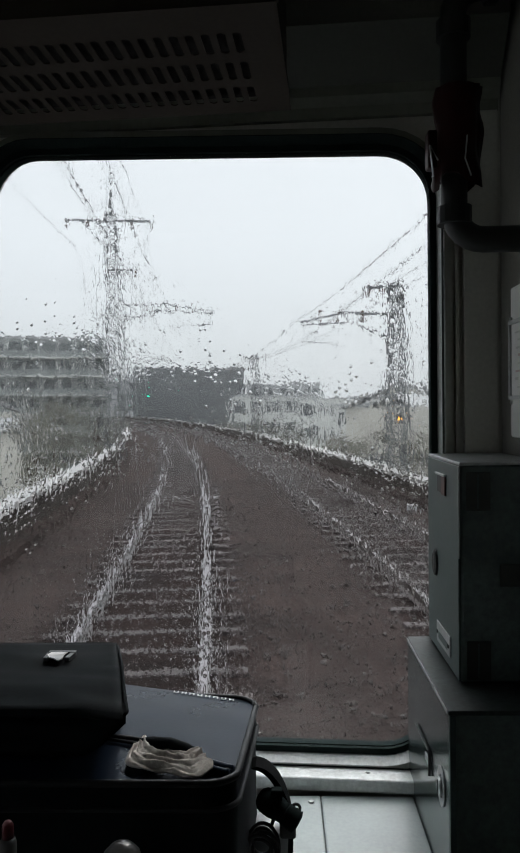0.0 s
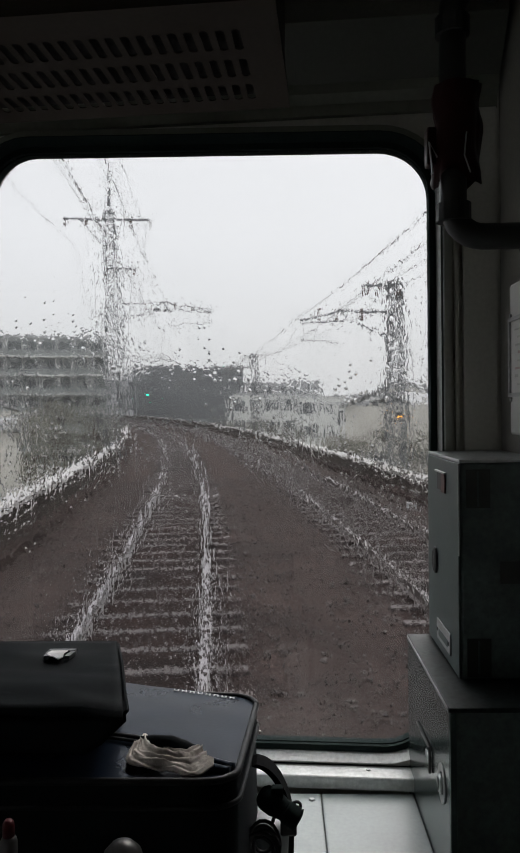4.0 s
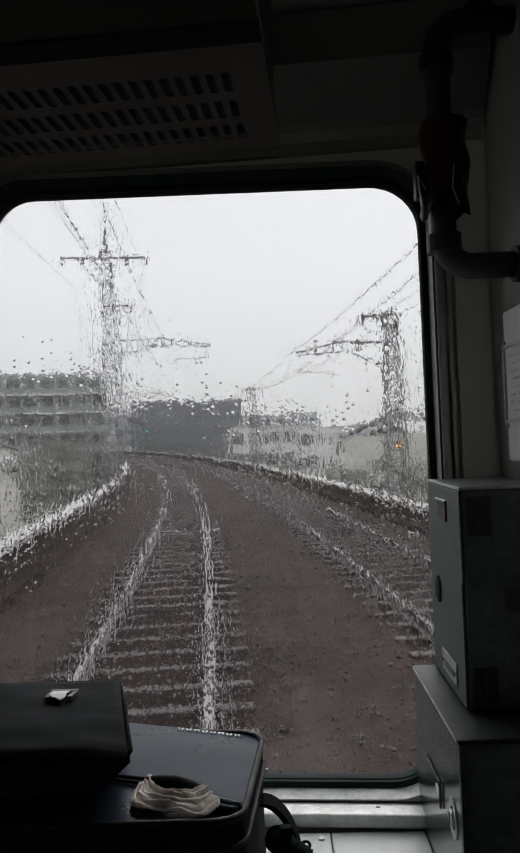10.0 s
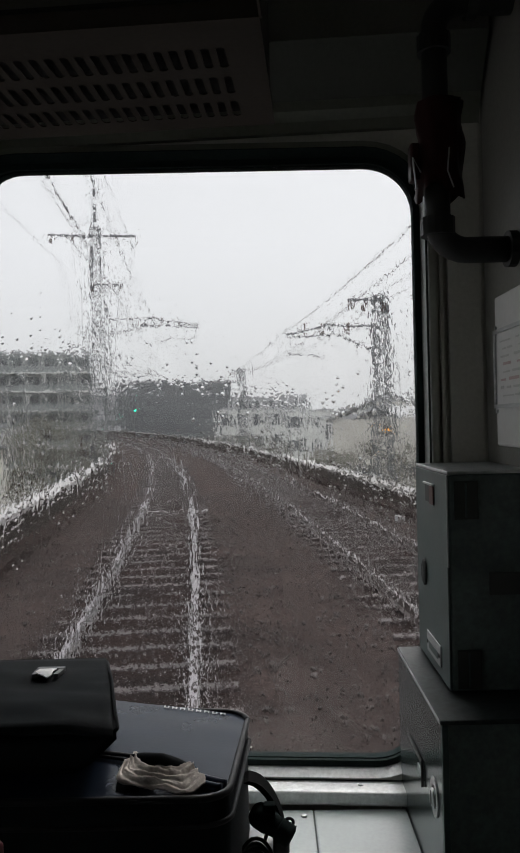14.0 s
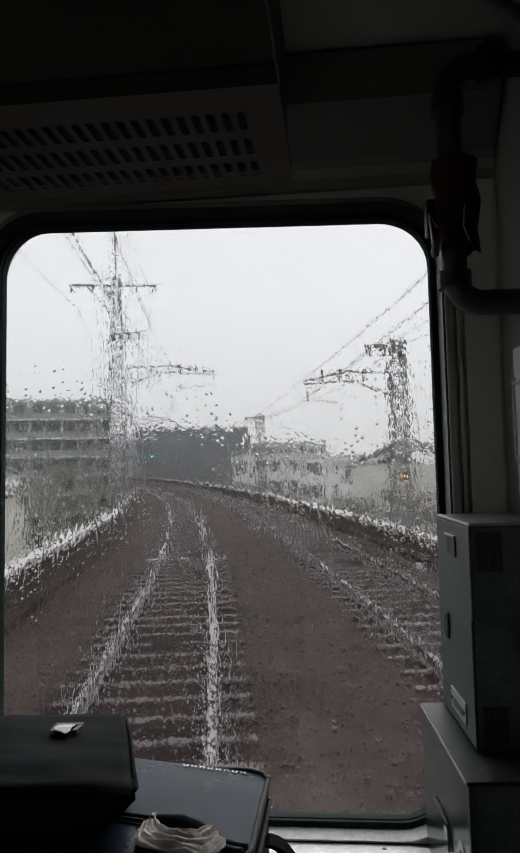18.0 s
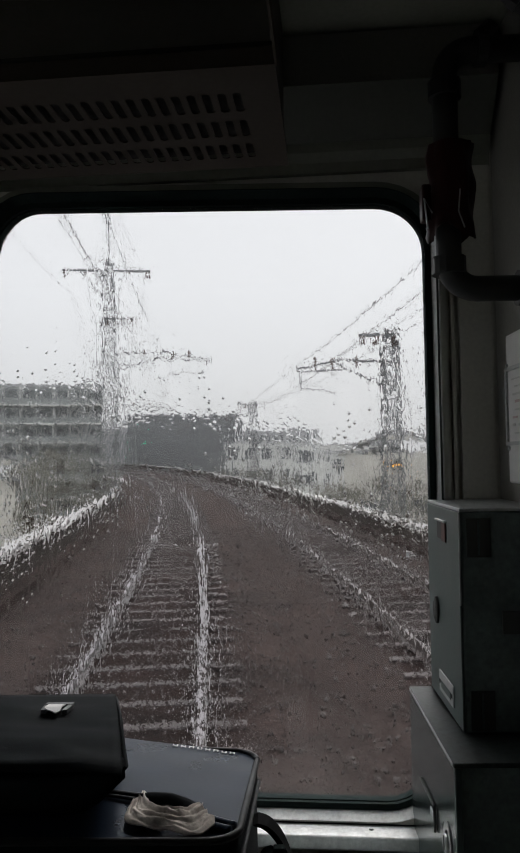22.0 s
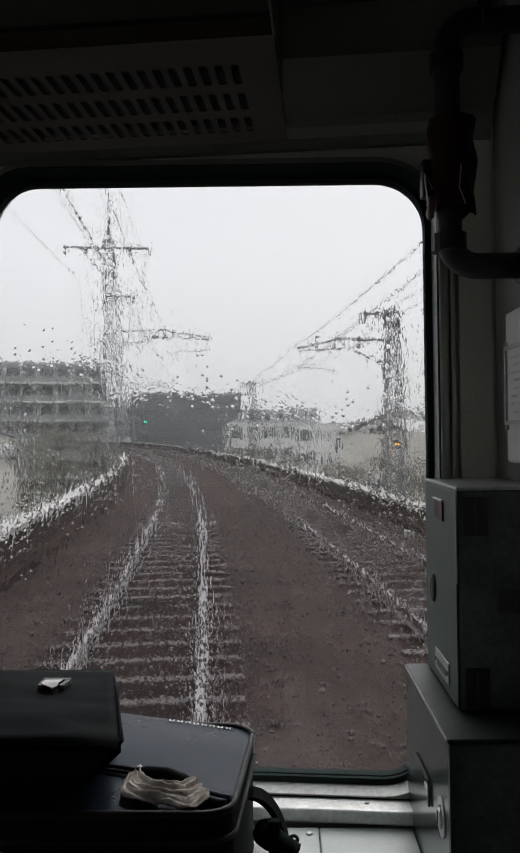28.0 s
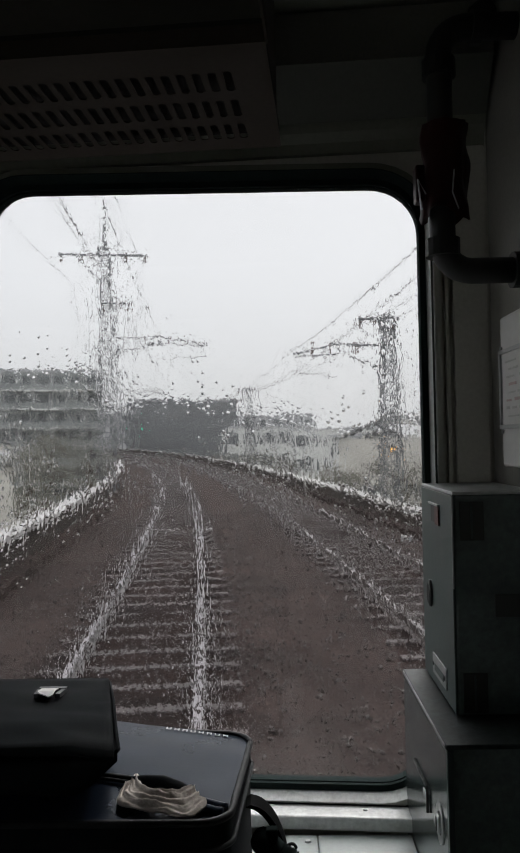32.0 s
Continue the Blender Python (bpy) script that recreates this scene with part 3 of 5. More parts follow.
    for k in range(len(pts)):
        bm.faces.new((a[k], a[(k + 1) % len(pts)], b[(k + 1) % len(pts)], b[k]))
    pane = part("pane", bm, [M["clear"], M["rain"]], w, "wet glass pane covered in rain streaks")
    pane.visible_shadow = False


def cab_vent():
    """The level slotted grille under the duct over the window."""
    # its own axes: x along the wall, y towards it, z up; the origin is its near outer corner
    long, depth, half, cut = 1.22, 0.315, 0.0262, 0.0036
    v = thing("ceiling_vent", pose(0.0272, 0.876, 3.334, 0, 0, -4.0), label="slotted cream metal air vent under the cab ceiling, coloured dark for shade", category="air vent")
    pitch, w = 0.0207, 0.0116
    n = int((long - 0.10) / pitch)
    xs = [-0.050 + (pitch - w) / 2 - pitch * k for k in range(n + 1)]
    rows = (0.092, 0.170, 0.248)
    bm = bmesh.new()

    def face(*pts):
        bm.faces.new([bm.verts.new((x, y, 0)) for x, y in pts])

    for y in rows:
        for x1 in xs[:-1]:
            x0, y0, y1 = x1 - pitch, y - 0.039, y + 0.039
            a0, a1 = x0 + (pitch - w) / 2, x1 - (pitch - w) / 2
            b0, b1 = y - half, y + half
            hole = [(a0 + cut, b0), (a1 - cut, b0), (a1, b0 + cut), (a1, b1 - cut), (a1 - cut, b1), (a0 + cut, b1), (a0, b1 - cut), (a0, b0 + cut)]
            face((x0, y0), (x1, y0), hole[1], hole[0])
            face((x1, y0), (x1, y1), hole[3], hole[2])
            face((x1, y1), (x0, y1), hole[5], hole[4])
            face((x0, y1), (x0, y0), hole[7], hole[6])
            face((x1, y0), hole[2], hole[1])
            face((x1, y1), hole[4], hole[3])
            face((x0, y1), hole[6], hole[5])
            face((x0, y0), hole[0], hole[7])
    ya, yb = rows[0] - 0.039, rows[-1] + 0.039
    face((-long, 0), (0, 0), (0, ya), (-long, ya))
    face((-long, yb), (0, yb), (0, depth), (-long, depth))
    face((xs[0], ya), (0, ya), (0, yb), (xs[0], yb))
    face((-long, ya), (xs[-1], ya), (xs[-1], yb), (-long, yb))
    bmesh.ops.remove_doubles(bm, verts=bm.verts, dist=1e-5)
    ret = bmesh.ops.extrude_face_region(bm, geom=bm.faces[:])
    for e in ret["geom"]:
        if isinstance(e, bmesh.types.BMVert):
            e.co.z += 0.0015
    part("grille", bm, M["vent"], v, "slotted cream sheet, coloured dark for shade")
    rim = [(-long, 0), (0, 0), (0, depth), (-long, depth)]
    wide = [(-long - 0.003, -0.003), (0.003, -0.003), (0.003, depth + 0.003), (-long - 0.003, depth + 0.003)]
    part("rim", ring_frame([(x, -y) for x, y in rim], [(x, -y) for x, y in wide], -0.001, 0.022), M["vent"], v, "folded cream edge, coloured dark for shade", m=pose(0, 0, 0, 90, 0, 0) @ Matrix.Diagonal((1, 1, -1, 1)))
    # Dark plate behind the slots; the duct's shade is in its colour.
    part("duct", box(-long + 0.002, -0.002, 0.002, depth - 0.002, 0.024, 0.030), M["cavity"], v, "dark plate standing in for the unlit duct behind the slots")
    part("housing", box(-long + 0.004, -0.006, 0.006, depth - 0.004, 0.0305, 0.224), M["hollow"], v, "dark housing above the grille")


def upper_box():
    b = thing("equipment_box", label="grey-green steel equipment box with small red tag and latch plate", category="equipment box")
    part("body", box(0.281, 0.401, 1.050, 1.262, 2.4625, 2.772, 0.003), M["box_front"], b)
    part("lid", box(0.278, 0.401, 1.047, 1.262, 2.7725, 2.777, 0.001), M["edge"], b, "worn metal lid edge")
    part("door", box(0.277, 0.2808, 1.0505, 1.2610, 2.4640, 2.7715, 0.001), M["box"], b, "flat enamelled door")
    # A thin bright strip paints in the corner's highlight.
    part("worn_corner", box(0.2766, 0.2790, 1.0482, 1.0503, 2.640, 2.7715, 0.0006), M["edge"], b, "bright strip drawn for the highlight along the corner")
    part("tag", box(0.2745, 0.2768, 1.125, 1.150, 2.720, 2.749, 0.0006), M["red_tag"], b, "small red indicator tag")
    part("tag_frame", box(0.2755, 0.2768, 1.152, 1.182, 2.722, 2.749, 0.0006), M["ink"], b)
    part("tag_hood", box(0.2725, 0.2768, 1.123, 1.186, 2.7495, 2.7525, 0.0006), M["edge"], b, "thin metal hood over the tag")
    catch = tube([(0.2768, 0, 0), (0.2735, 0, 0), (0.2715, 0, 0)], [0.022, 0.021, 0.015], 20)
    for q in catch.verts:
        q.co.y = 1.199 + 0.62 * q.co.y
        q.co.z += 2.604
    part("knob", catch, M["plastic"], b, "black oval door catch")
    lp = part("latch_plate", box(0.2745, 0.2768, 1.098, 1.188, 2.481, 2.513, 0.0008), M["alu"], b, "aluminium latch plate")
    part("slot", box(0.2738, 0.2744, 1.112, 1.172, 2.489, 2.500), M["box"], lp)
    for y in (1.104, 1.181):
        part("rivet", box(0.2732, 0.2744, y - 0.003, y + 0.003, 2.494, 2.500, 0.0005), M["ink"], lp)
    for z in (2.708, 2.467):
        lab = part("louvre", box(0.288, 0.322, 1.0472, 1.0498, z, z + 0.055, 0.0008), M["maroon"], b, "dull dark maroon panel")
        part("rib", box(0.303, 0.3055, 1.0455, 1.0471, z + 0.003, z + 0.052, 0.0005), M["box"], lab)
    part("nameplate", box(0.335, 0.385, 1.0470, 1.0498, 2.60, 2.632, 0.0008), M["ink"], b, "dark plate on the box front")


def lower_cabinet():
    c = thing("steel_cabinet", label="galvanised steel cabinet with lock ring beside the desk", category="cabinet")
    part("body", box(0.246, 0.401, 0.966, 1.268, 1.4505, 2.453, 0.002), M["box_front"], c)
    part("side_panel", box(0.242, 0.2455, 0.962, 1.272, 1.4505, 2.4525, 0.001), M["steel"], c, "scuffed galvanised side panel")
    part("top_plate", box(0.2405, 0.401, 0.957, 1.272, 2.4535, 2.4600, 0.0015), M["dark_plate"], c, "worn dark top plate")
    part("worn_edge", box(0.2398, 0.2404, 0.962, 1.268, 2.4545, 2.4592), M["edge"], c, "paint worn to bare metal")
    part("front_edge", box(0.2425, 0.251, 0.958, 0.9655, 1.4505, 2.4525, 0.001), M["box"], c)
    # lock: escutcheon ring, barrel, and the bent latch beside it
    r0, r1 = [(0.022 * math.cos(a), 0.027 * math.sin(a)) for a in np.linspace(0, 2 * math.pi, 25)[:-1]], [(0.0125 * math.cos(a), 0.0165 * math.sin(a)) for a in np.linspace(0, 2 * math.pi, 25)[:-1]]
    part("lock_ring", ring_frame(r1, r0, -0.0015, 0.0), M["alu"], c, "aluminium lock ring", m=pose(0.2418, 1.006, 2.336, 0, 0, -90))
    part("lock_barrel", tube([(0.2418, 1.006, 2.336), (0.2365, 1.006, 2.336)], [0.0125, 0.0115], 16), M["edge"], c, "lock barrel", smooth=True)
    part("keyhole", box(0.2355, 0.2364, 1.004, 1.008, 2.327, 2.345), M["ink"], c)
    bm = bmesh.new()
    add_tube(bm, [(0.2405, 1.180, 2.346), (0.2395, 1.082, 2.349), (0.2395, 1.078, 2.342), (0.2395, 1.078, 2.314)], 0.0022, 6)
    part("latch", bm, M["ink"], c, "thin dark latch rod")
    part("catch", box(0.2392, 0.2418, 1.084, 1.112, 2.324, 2.335, 0.001), M["edge"], c)


def desk():
    d = thing("desk", label="pale grey-green enamelled metal desk under the window", category="desk")
    part("worktop", box(-0.40, 0.086, 0.62, 1.227, 2.165, 2.205, 0.003), M["desk"], d)
    # Unseen dark top, added to cut the light bounced off the desk.
    part("console_top", box(-2.2, -0.4015, 0.62, 1.227, 2.165, 2.205, 0.003), M["cab_dark"], d, "unseen dark desk top, added to cut bounced light")
    part("worktop_end", box(0.0872, 0.2415, 0.62, 1.227, 2.165, 2.2045, 0.003), M["desk"], d)
    part("front_panel", box(-2.2, 0.2415, 0.66, 0.70, 1.4505, 2.1645), M["cab_dark"], d)
    for x, y in ((0.070, 1.205),):
        part("bolt", tube([(x, y, 2.2045), (x, y, 2.2075)], [0.006, 0.004], 10), M["edge"], d, "small bolt head")
    s = thing("window_sill", FRONT, label="worn white-painted window sill with rounded lip", category="window sill", kind=S)
    part("sill_plate", box(-0.55, 0.262, -0.060, -0.0005, 2.2065, 2.2305, 0.004, 3), M["sill"], s)
    # The sill's unseen run is dark for the same reason, less bounce.
    part("sill_end", box(-2.2, -0.5515, -0.078, -0.0005, 2.2065, 2.2305, 0.004, 3), M["cab_dark"], s, "unseen dark run of sill, added to cut bounced light")
    part("sill_back", box(-2.2, 0.262, -0.021, -0.001, 2.2306, 2.2315), M["rubber"], s)
    for x in (-0.12, 0.172):
        part("screw", tube([(x, -0.035, 2.2300), (x, -0.035, 2.2325)], [0.0045, 0.003], 8), M["edge"], s)


def right_wall_things():
    # vertical trims between the window and the corner
    for x0, x1, y0, mm, nm in ((0.3275, 0.3345, -0.012, "cab_wall", "strip"), (0.342, 0.398, -0.014, "cab_wall", "pillar")):
        tagged(part("trim", box(x0, x1, y0, -0.0005, 2.45, 3.355, 0.001), M[mm], m=FRONT), "narrow vertical metal trim beside the window", "trim", kind=S)
    # A proud dark strip takes the place of the groove beside the frame.
    gap = part("trim", box(WX1 + 0.0160, WX1 + 0.0195, -0.0260, -0.0232, 2.44, 3.19, 0.0005), M["rubber"], m=FRONT)
    tagged(gap, "thin dark strip for the groove on the window jamb", "trim", kind=S)
    # the notice holder
    n = thing("notice_holder", label="white enamelled board with a screwed clear notice holder", category="notice board")
    part("board", box(0.388, 0.4015, 0.90, 1.168, 2.807, 3.041, 0.004), M["paper"], n)
    part("backing", box(0.3845, 0.3878, 0.93, 1.154, 2.868, 2.985, 0.001), M["paper"], n, "printed notice card")
    part("frame", ring_frame([(-1.150, 2.872), (-0.935, 2.872), (-0.935, 2.981), (-1.150, 2.981)], [(-1.156, 2.866), (-0.929, 2.866), (-0.929, 2.987), (-1.156, 2.987)], 0.381, 0.3843), M["alu"], n, "thin metal frame", m=pose(0, 0, 0, 0, 0, -90))
    bars = random.Random(8)
    for k in range(8):
        z = 2.966 - 0.0118 * k
        y = 1.136 - bars.uniform(0.0, 0.02)
        while y > 0.95:
            ln = bars.uniform(0.012, 0.05)
            part("text_bar", box(0.3838, 0.3843, y - ln, y, z, z + bars.uniform(0.002, 0.005)), M["red_print" if k in (3, 5) else "grey_print"], n)
            y -= ln + bars.uniform(0.006, 0.03)
    for y in (1.160, 0.925):
        for z in (2.862, 2.991):
            part("screw", tube([(0.388, y, z), (0.3855, y, z)], 0.004, 8), M["edge"], n)
    # a second small board under it
    s = thing("wall_plate", label="small pale plate on the cab side wall", category="plate")
    part("plate", box(0.394, 0.4015, 0.93, 1.160, 2.70, 2.776, 0.002), M["cab_wall"], s)
    # the bent black pipe with its red-wrapped valve
    p = thing("grab_pipe", label="black bent pipe with collars and a dull red wrapped handle", category="pipe")
    x, y = 0.286, 1.10
    pts = [(0.402, y, 3.102)] + [(x + 0.042 - 0.042 * math.sin(a), y, 3.144 - 0.042 * math.cos(a)) for a in np.linspace(0, math.pi / 2, 8)] + \
          [(x + 0.042 - 0.042 * math.cos(a), y, 3.428 + 0.042 * math.sin(a)) for a in np.linspace(0, math.pi / 2, 8)] + [(0.402, y, 3.47)]
    part("pipe", tube(pts, 0.0192, 20), M["black_pipe"], p, smooth=True)
    for a, c, r in (((x, y, 3.124), (x, y, 3.150), 0.0255), ((x, y, 3.395), (x, y, 3.42), 0.025), ((0.388, y, 3.102), (0.4005, y, 3.102), 0.027), ((0.335, y, 3.47), (0.350, y, 3.47), 0.025), ((0.345, y, 3.485), (0.362, y, 3.50), 0.018)):
        part("collar", tube([a, c], r, 16), M["black_pipe"], p, "black pipe collar")
    bm = bmesh.new()
    nn, rows = 30, 16
    grid = []
    for j in range(rows + 1):
        z = 3.182 + 0.140 * j / rows
        ring = []
        for k in range(nn):
            a = 2 * math.pi * k / nn
            r = 0.0280 + 0.006 * noise.noise((3 * math.cos(a), 3 * math.sin(a), z * 25)) + 0.010 * max(0, 0.35 - j / rows) * (1 + math.sin(5 * a))
            ring.append(bm.verts.new((x + 0.005 + r * math.cos(a) * 1.15, y + r * math.sin(a), z + (0.012 * math.sin(3 * a + 1) if j == 0 else 0))))
        grid.append(ring)
    for a, c in zip(grid, grid[1:]):
        for k in range(nn):
            bm.faces.new((a[k], a[(k + 1) % nn], c[(k + 1) % nn], c[k]))
    part("red_sleeve", bm, M["red"], p, "dull red crumpled plastic sleeve", smooth=True)
    part("valve_lever", box(x - 0.040, x - 0.026, y - 0.012, y + 0.012, 3.205, 3.26, 0.003), M["red"], p, "red lever")
    # Thin bright wires draw the highlights on the sleeve.
    part("bright_clip", tube([(x - 0.034, y - 0.018, 3.190), (x - 0.038, y - 0.016, 3.236), (x - 0.028, y - 0.022, 3.212)], 0.0013, 6), M["edge"], p, "thin bright wire drawn for a highlight on the sleeve")
    part("bright_clip", tube([(x + 0.012, y - 0.031, 3.244), (x + 0.008, y - 0.034, 3.210), (x + 0.017, y - 0.032, 3.186)], 0.0011, 6), M["edge"], p)


def crew_bag():
    b = thing("crew_bag", label="black vinyl crew bag with piped edges standing on the desk", category="bag")
    x0, x1, y0, y1, z0 = -0.62, -0.009, 0.728, 0.998, 2.2055

    def top(x, y):
        v = (y - y0) / (y1 - y0)
        sag = 0.024 * min(1, max(0, (x + 0.20) / 0.19)) * v
        return 2.481 - sag + 0.007 * (1 - (2 * v - 1) ** 2) * (1 - (2 * (x - x0) / (x1 - x0) - 1) ** 4)

    def lean(x, y):
        return x - 0.014 * (1 - (y - y0) / (y1 - y0)) * max(0, (x - x0) / (x1 - x0))

    bm = bmesh.new()
    nx, ny, r = 44, 20, 0.030
    grid = []
    for i in range(nx + 1):
        row = []
        for j in range(ny + 1):
            x, y = x0 + (x1 - x0) * i / nx, y0 + (y1 - y0) * j / ny
            # rounded plan corners
            for cx, sx in ((x0 + r, -1), (x1 - r, 1)):
                for cy, sy in ((y0 + r, -1), (y1 - r, 1)):
                    if (x - cx) * sx > 0 and (y - cy) * sy > 0:
                        q = max((x - cx) * sx, (y - cy) * sy)
                        d = math.hypot(x - cx, y - cy)
                        x, y = cx + (x - cx) * q / d, cy + (y - cy) * q / d
            dent = -0.004 * math.exp(-((x + 0.09) ** 2 + (y - 0.775) ** 2) / 0.002)
            row.append(bm.verts.new((lean(x, y), y, top(x, y) + dent + 0.0014 * noise.noise((x * 14, y * 14, 3)) + 0.0035 * noise.noise((x * 6, y * 7, 8)))))
        grid.append(row)
    for i in range(nx):
        for j in range(ny):
            bm.faces.new((grid[i][j], grid[i + 1][j], grid[i + 1][j + 1], grid[i][j + 1]))
    part("lid", bm, M["leather"], b, "soft grained black lid", smooth=True)
    rim = rrect(x0, x1, y0, y1, r, 6)
    bm = bmesh.new()
    levels = [[bm.verts.new((lean(x, y) + 0.003 * noise.noise((x * 6, y * 6, z * 9)), y + 0.004 * noise.noise((x * 7, y * 7, z * 9 + 5)), top(x, y) * (1 - f) + z0 * f)) for x, y in rim]
              for z, f in ((0, 0.0), (0.1, 0.12), (0.2, 0.35), (0.4, 0.7), (0.6, 1.0))]
    for a, c in zip(levels, levels[1:]):
        for k in range(len(rim)):
            bm.faces.new((a[k], a[(k + 1) % len(rim)], c[(k + 1) % len(rim)], c[k]))
    bm.faces.new(levels[-1])
    part("body", bm, M["nylon"], b, "black fabric body", smooth=True)

    def strip(name, pts, rad, dz, material, label=""):
        part(name, tube([(lean(x, y), y, top(x, y) + dz) for x, y in pts], rad, 7), material, b, label, smooth=True)

    strip("piping", rim + rim[:1], 0.0040, 0.001, M["piping"], "dark grey edge piping")
    strip("piping", [(x * 1.0 + (0.002 if x > -0.05 else 0), y) for x, y in rim + rim[:1]], 0.0028, -0.026, M["piping"])
    # the raised seams and zip round the handle
    strip("zip", [(-0.165 + 0.148 * k / 14, 0.823 - 0.016 * (k / 14) - 0.052 * (k / 14) ** 2.6) for k in range(15)], 0.0030, 0.002, M["piping"], "dark zip")
    strip("zip", [(-0.165 + 0.145 * k / 14, 0.815 - 0.018 * (k / 14) - 0.050 * (k / 14) ** 2.6) for k in range(15)], 0.0020, 0.002, M["piping"])
    strip("strap", [(-0.055 + 0.040 * k / 6, 0.778 - 0.018 * k / 6) for k in range(7)], 0.0050, 0.002, M["leather"])
    strip("strap", [(-0.050 + 0.032 * k / 6, 0.763 - 0.014 * k / 6) for k in range(7)], 0.0050, 0.002, M["leather"])
    # the maker's lettering along the far edge, as plain strokes
    for k in range(8):
        x = -0.119 + 0.0108 * k
        y = 0.988 - 0.0006 * k
        bm = box(-0.0036, -0.0020, -0.0028, 0.0028, 0.0, 0.0008)
        add_box(bm, 0.0016, 0.0032, -0.0028, 0.0028, 0.0, 0.0008)
        add_box(bm, -0.0020, 0.0016, -0.0007 + 0.0021 * (k % 3 - 1), 0.0007 + 0.0021 * (k % 3 - 1), 0.0, 0.0007)
        p = part("letter_stroke", bm, M["white"], b, "white printed stroke",
                 m=Matrix.Translation((x, y, top(x, y) + 0.0012)) @ Matrix.Rotation(0.13, 4, "Y"))


def cloth_on_handle():
    t = thing("wrapped_handle", label="soiled beige cotton cloth wrapped round the bag handle", category="cloth")
    inner = [(-0.123, 0.806), (-0.115, 0.784), (-0.101, 0.770), (-0.088, 0.767), (-0.078, 0.772), (-0.072, 0.780)]
    outer = [(-0.141, 0.791), (-0.139, 0.760), (-0.115, 0.748), (-0.089, 0.740), (-0.063, 0.731), (-0.047, 0.752)]

    def along(keys, f):
        u = f * (len(keys) - 1)
        i = min(len(keys) - 2, int(u))
        g = u - i
        p = [keys[max(0, min(len(keys) - 1, i + q))] for q in (-1, 0, 1, 2)]
        return Vector([0.5 * (2 * p[1][c] + (p[2][c] - p[0][c]) * g + (2 * p[0][c] - 5 * p[1][c] + 4 * p[2][c] - p[3][c]) * g * g + (3 * p[1][c] - p[0][c] - 3 * p[2][c] + p[3][c]) * g ** 3) for c in (0, 1)] + [0])

    bm = bmesh.new()
    n, m = 90, 44
    rows = []
    for j in range(n + 1):
        u = j / n
        a, b = along(inner, u), along(outer, u)
        d = (along(inner, min(1, u + 0.02)) + along(outer, min(1, u + 0.02)) - along(inner, max(0, u - 0.02)) - along(outer, max(0, u - 0.02))).normalized()
        end = max(0, 1 - u / 0.10) - max(0, 1 - (1 - u) / 0.10)
        row = []
        for k in range(m + 1):
            v = k / m
            # long pleats gathered round the handle, crossing one another a little
            w = v + 0.09 * noise.noise((u * 2.2, v * 1.5, 3)) + 0.05 * math.sin(4 * u + 3 * v)
            pleat = abs(math.sin(math.pi * 5.0 * w)) ** 0.6 - 0.66
            crease = noise.noise((u * 7, v * 6, 1)) * 0.0026 + noise.noise((u * 26, v * 13, 6)) * 0.0007
            arch = min(1, v / 0.16) ** 0.6 * (1 - max(0, v - 0.16) / 0.84) ** 0.8
            z = 2.4870 + (0.0085 + 0.0035 * math.sin(math.pi * u)) * arch + 0.0046 * pleat * min(1, 3 * arch) * min(1, u / 0.08, (1 - u) / 0.08) * (0.6 + 0.4 * noise.noise((u * 3, v * 4, 11))) + crease
            q = a.lerp(b, v) + d * (-end) * (0.004 + 0.006 * noise.noise((v * 5.5, u * 0.5, 4)) + 0.002 * noise.noise((v * 17, 0, 2)))
            z += abs(end) * 0.006 * max(0, noise.noise((v * 7, u, 8)))
            row.append(bm.verts.new((q.x + 0.0012 * noise.noise((u * 8, v * 6, 21)), q.y + 0.0016 * noise.noise((u * 8, v * 6, 31)), z)))
        rows.append(row)
    for a, b in zip(rows, rows[1:]):
        for k in range(m):
            bm.faces.new((a[k], a[k + 1], b[k + 1], b[k]))
    # the turned-in underside gives the cloth its thickness
    ret = bmesh.ops.extrude_face_region(bm, geom=bm.faces[:])
    for e in ret["geom"]:
        if isinstance(e, bmesh.types.BMVert):
            e.co.z = max(2.4815, e.co.z - 0.0016)
    part("cloth", bm, M["cloth"], t, smooth=True)
    part("handle", tube([(-0.130, 0.797, 2.490), (-0.118, 0.803, 2.489), (-0.098, 0.803, 2.488), (-0.080, 0.792, 2.487), (-0.066, 0.774, 2.488)], 0.0065, 10), M["nylon"], t, "black handle", smooth=True)


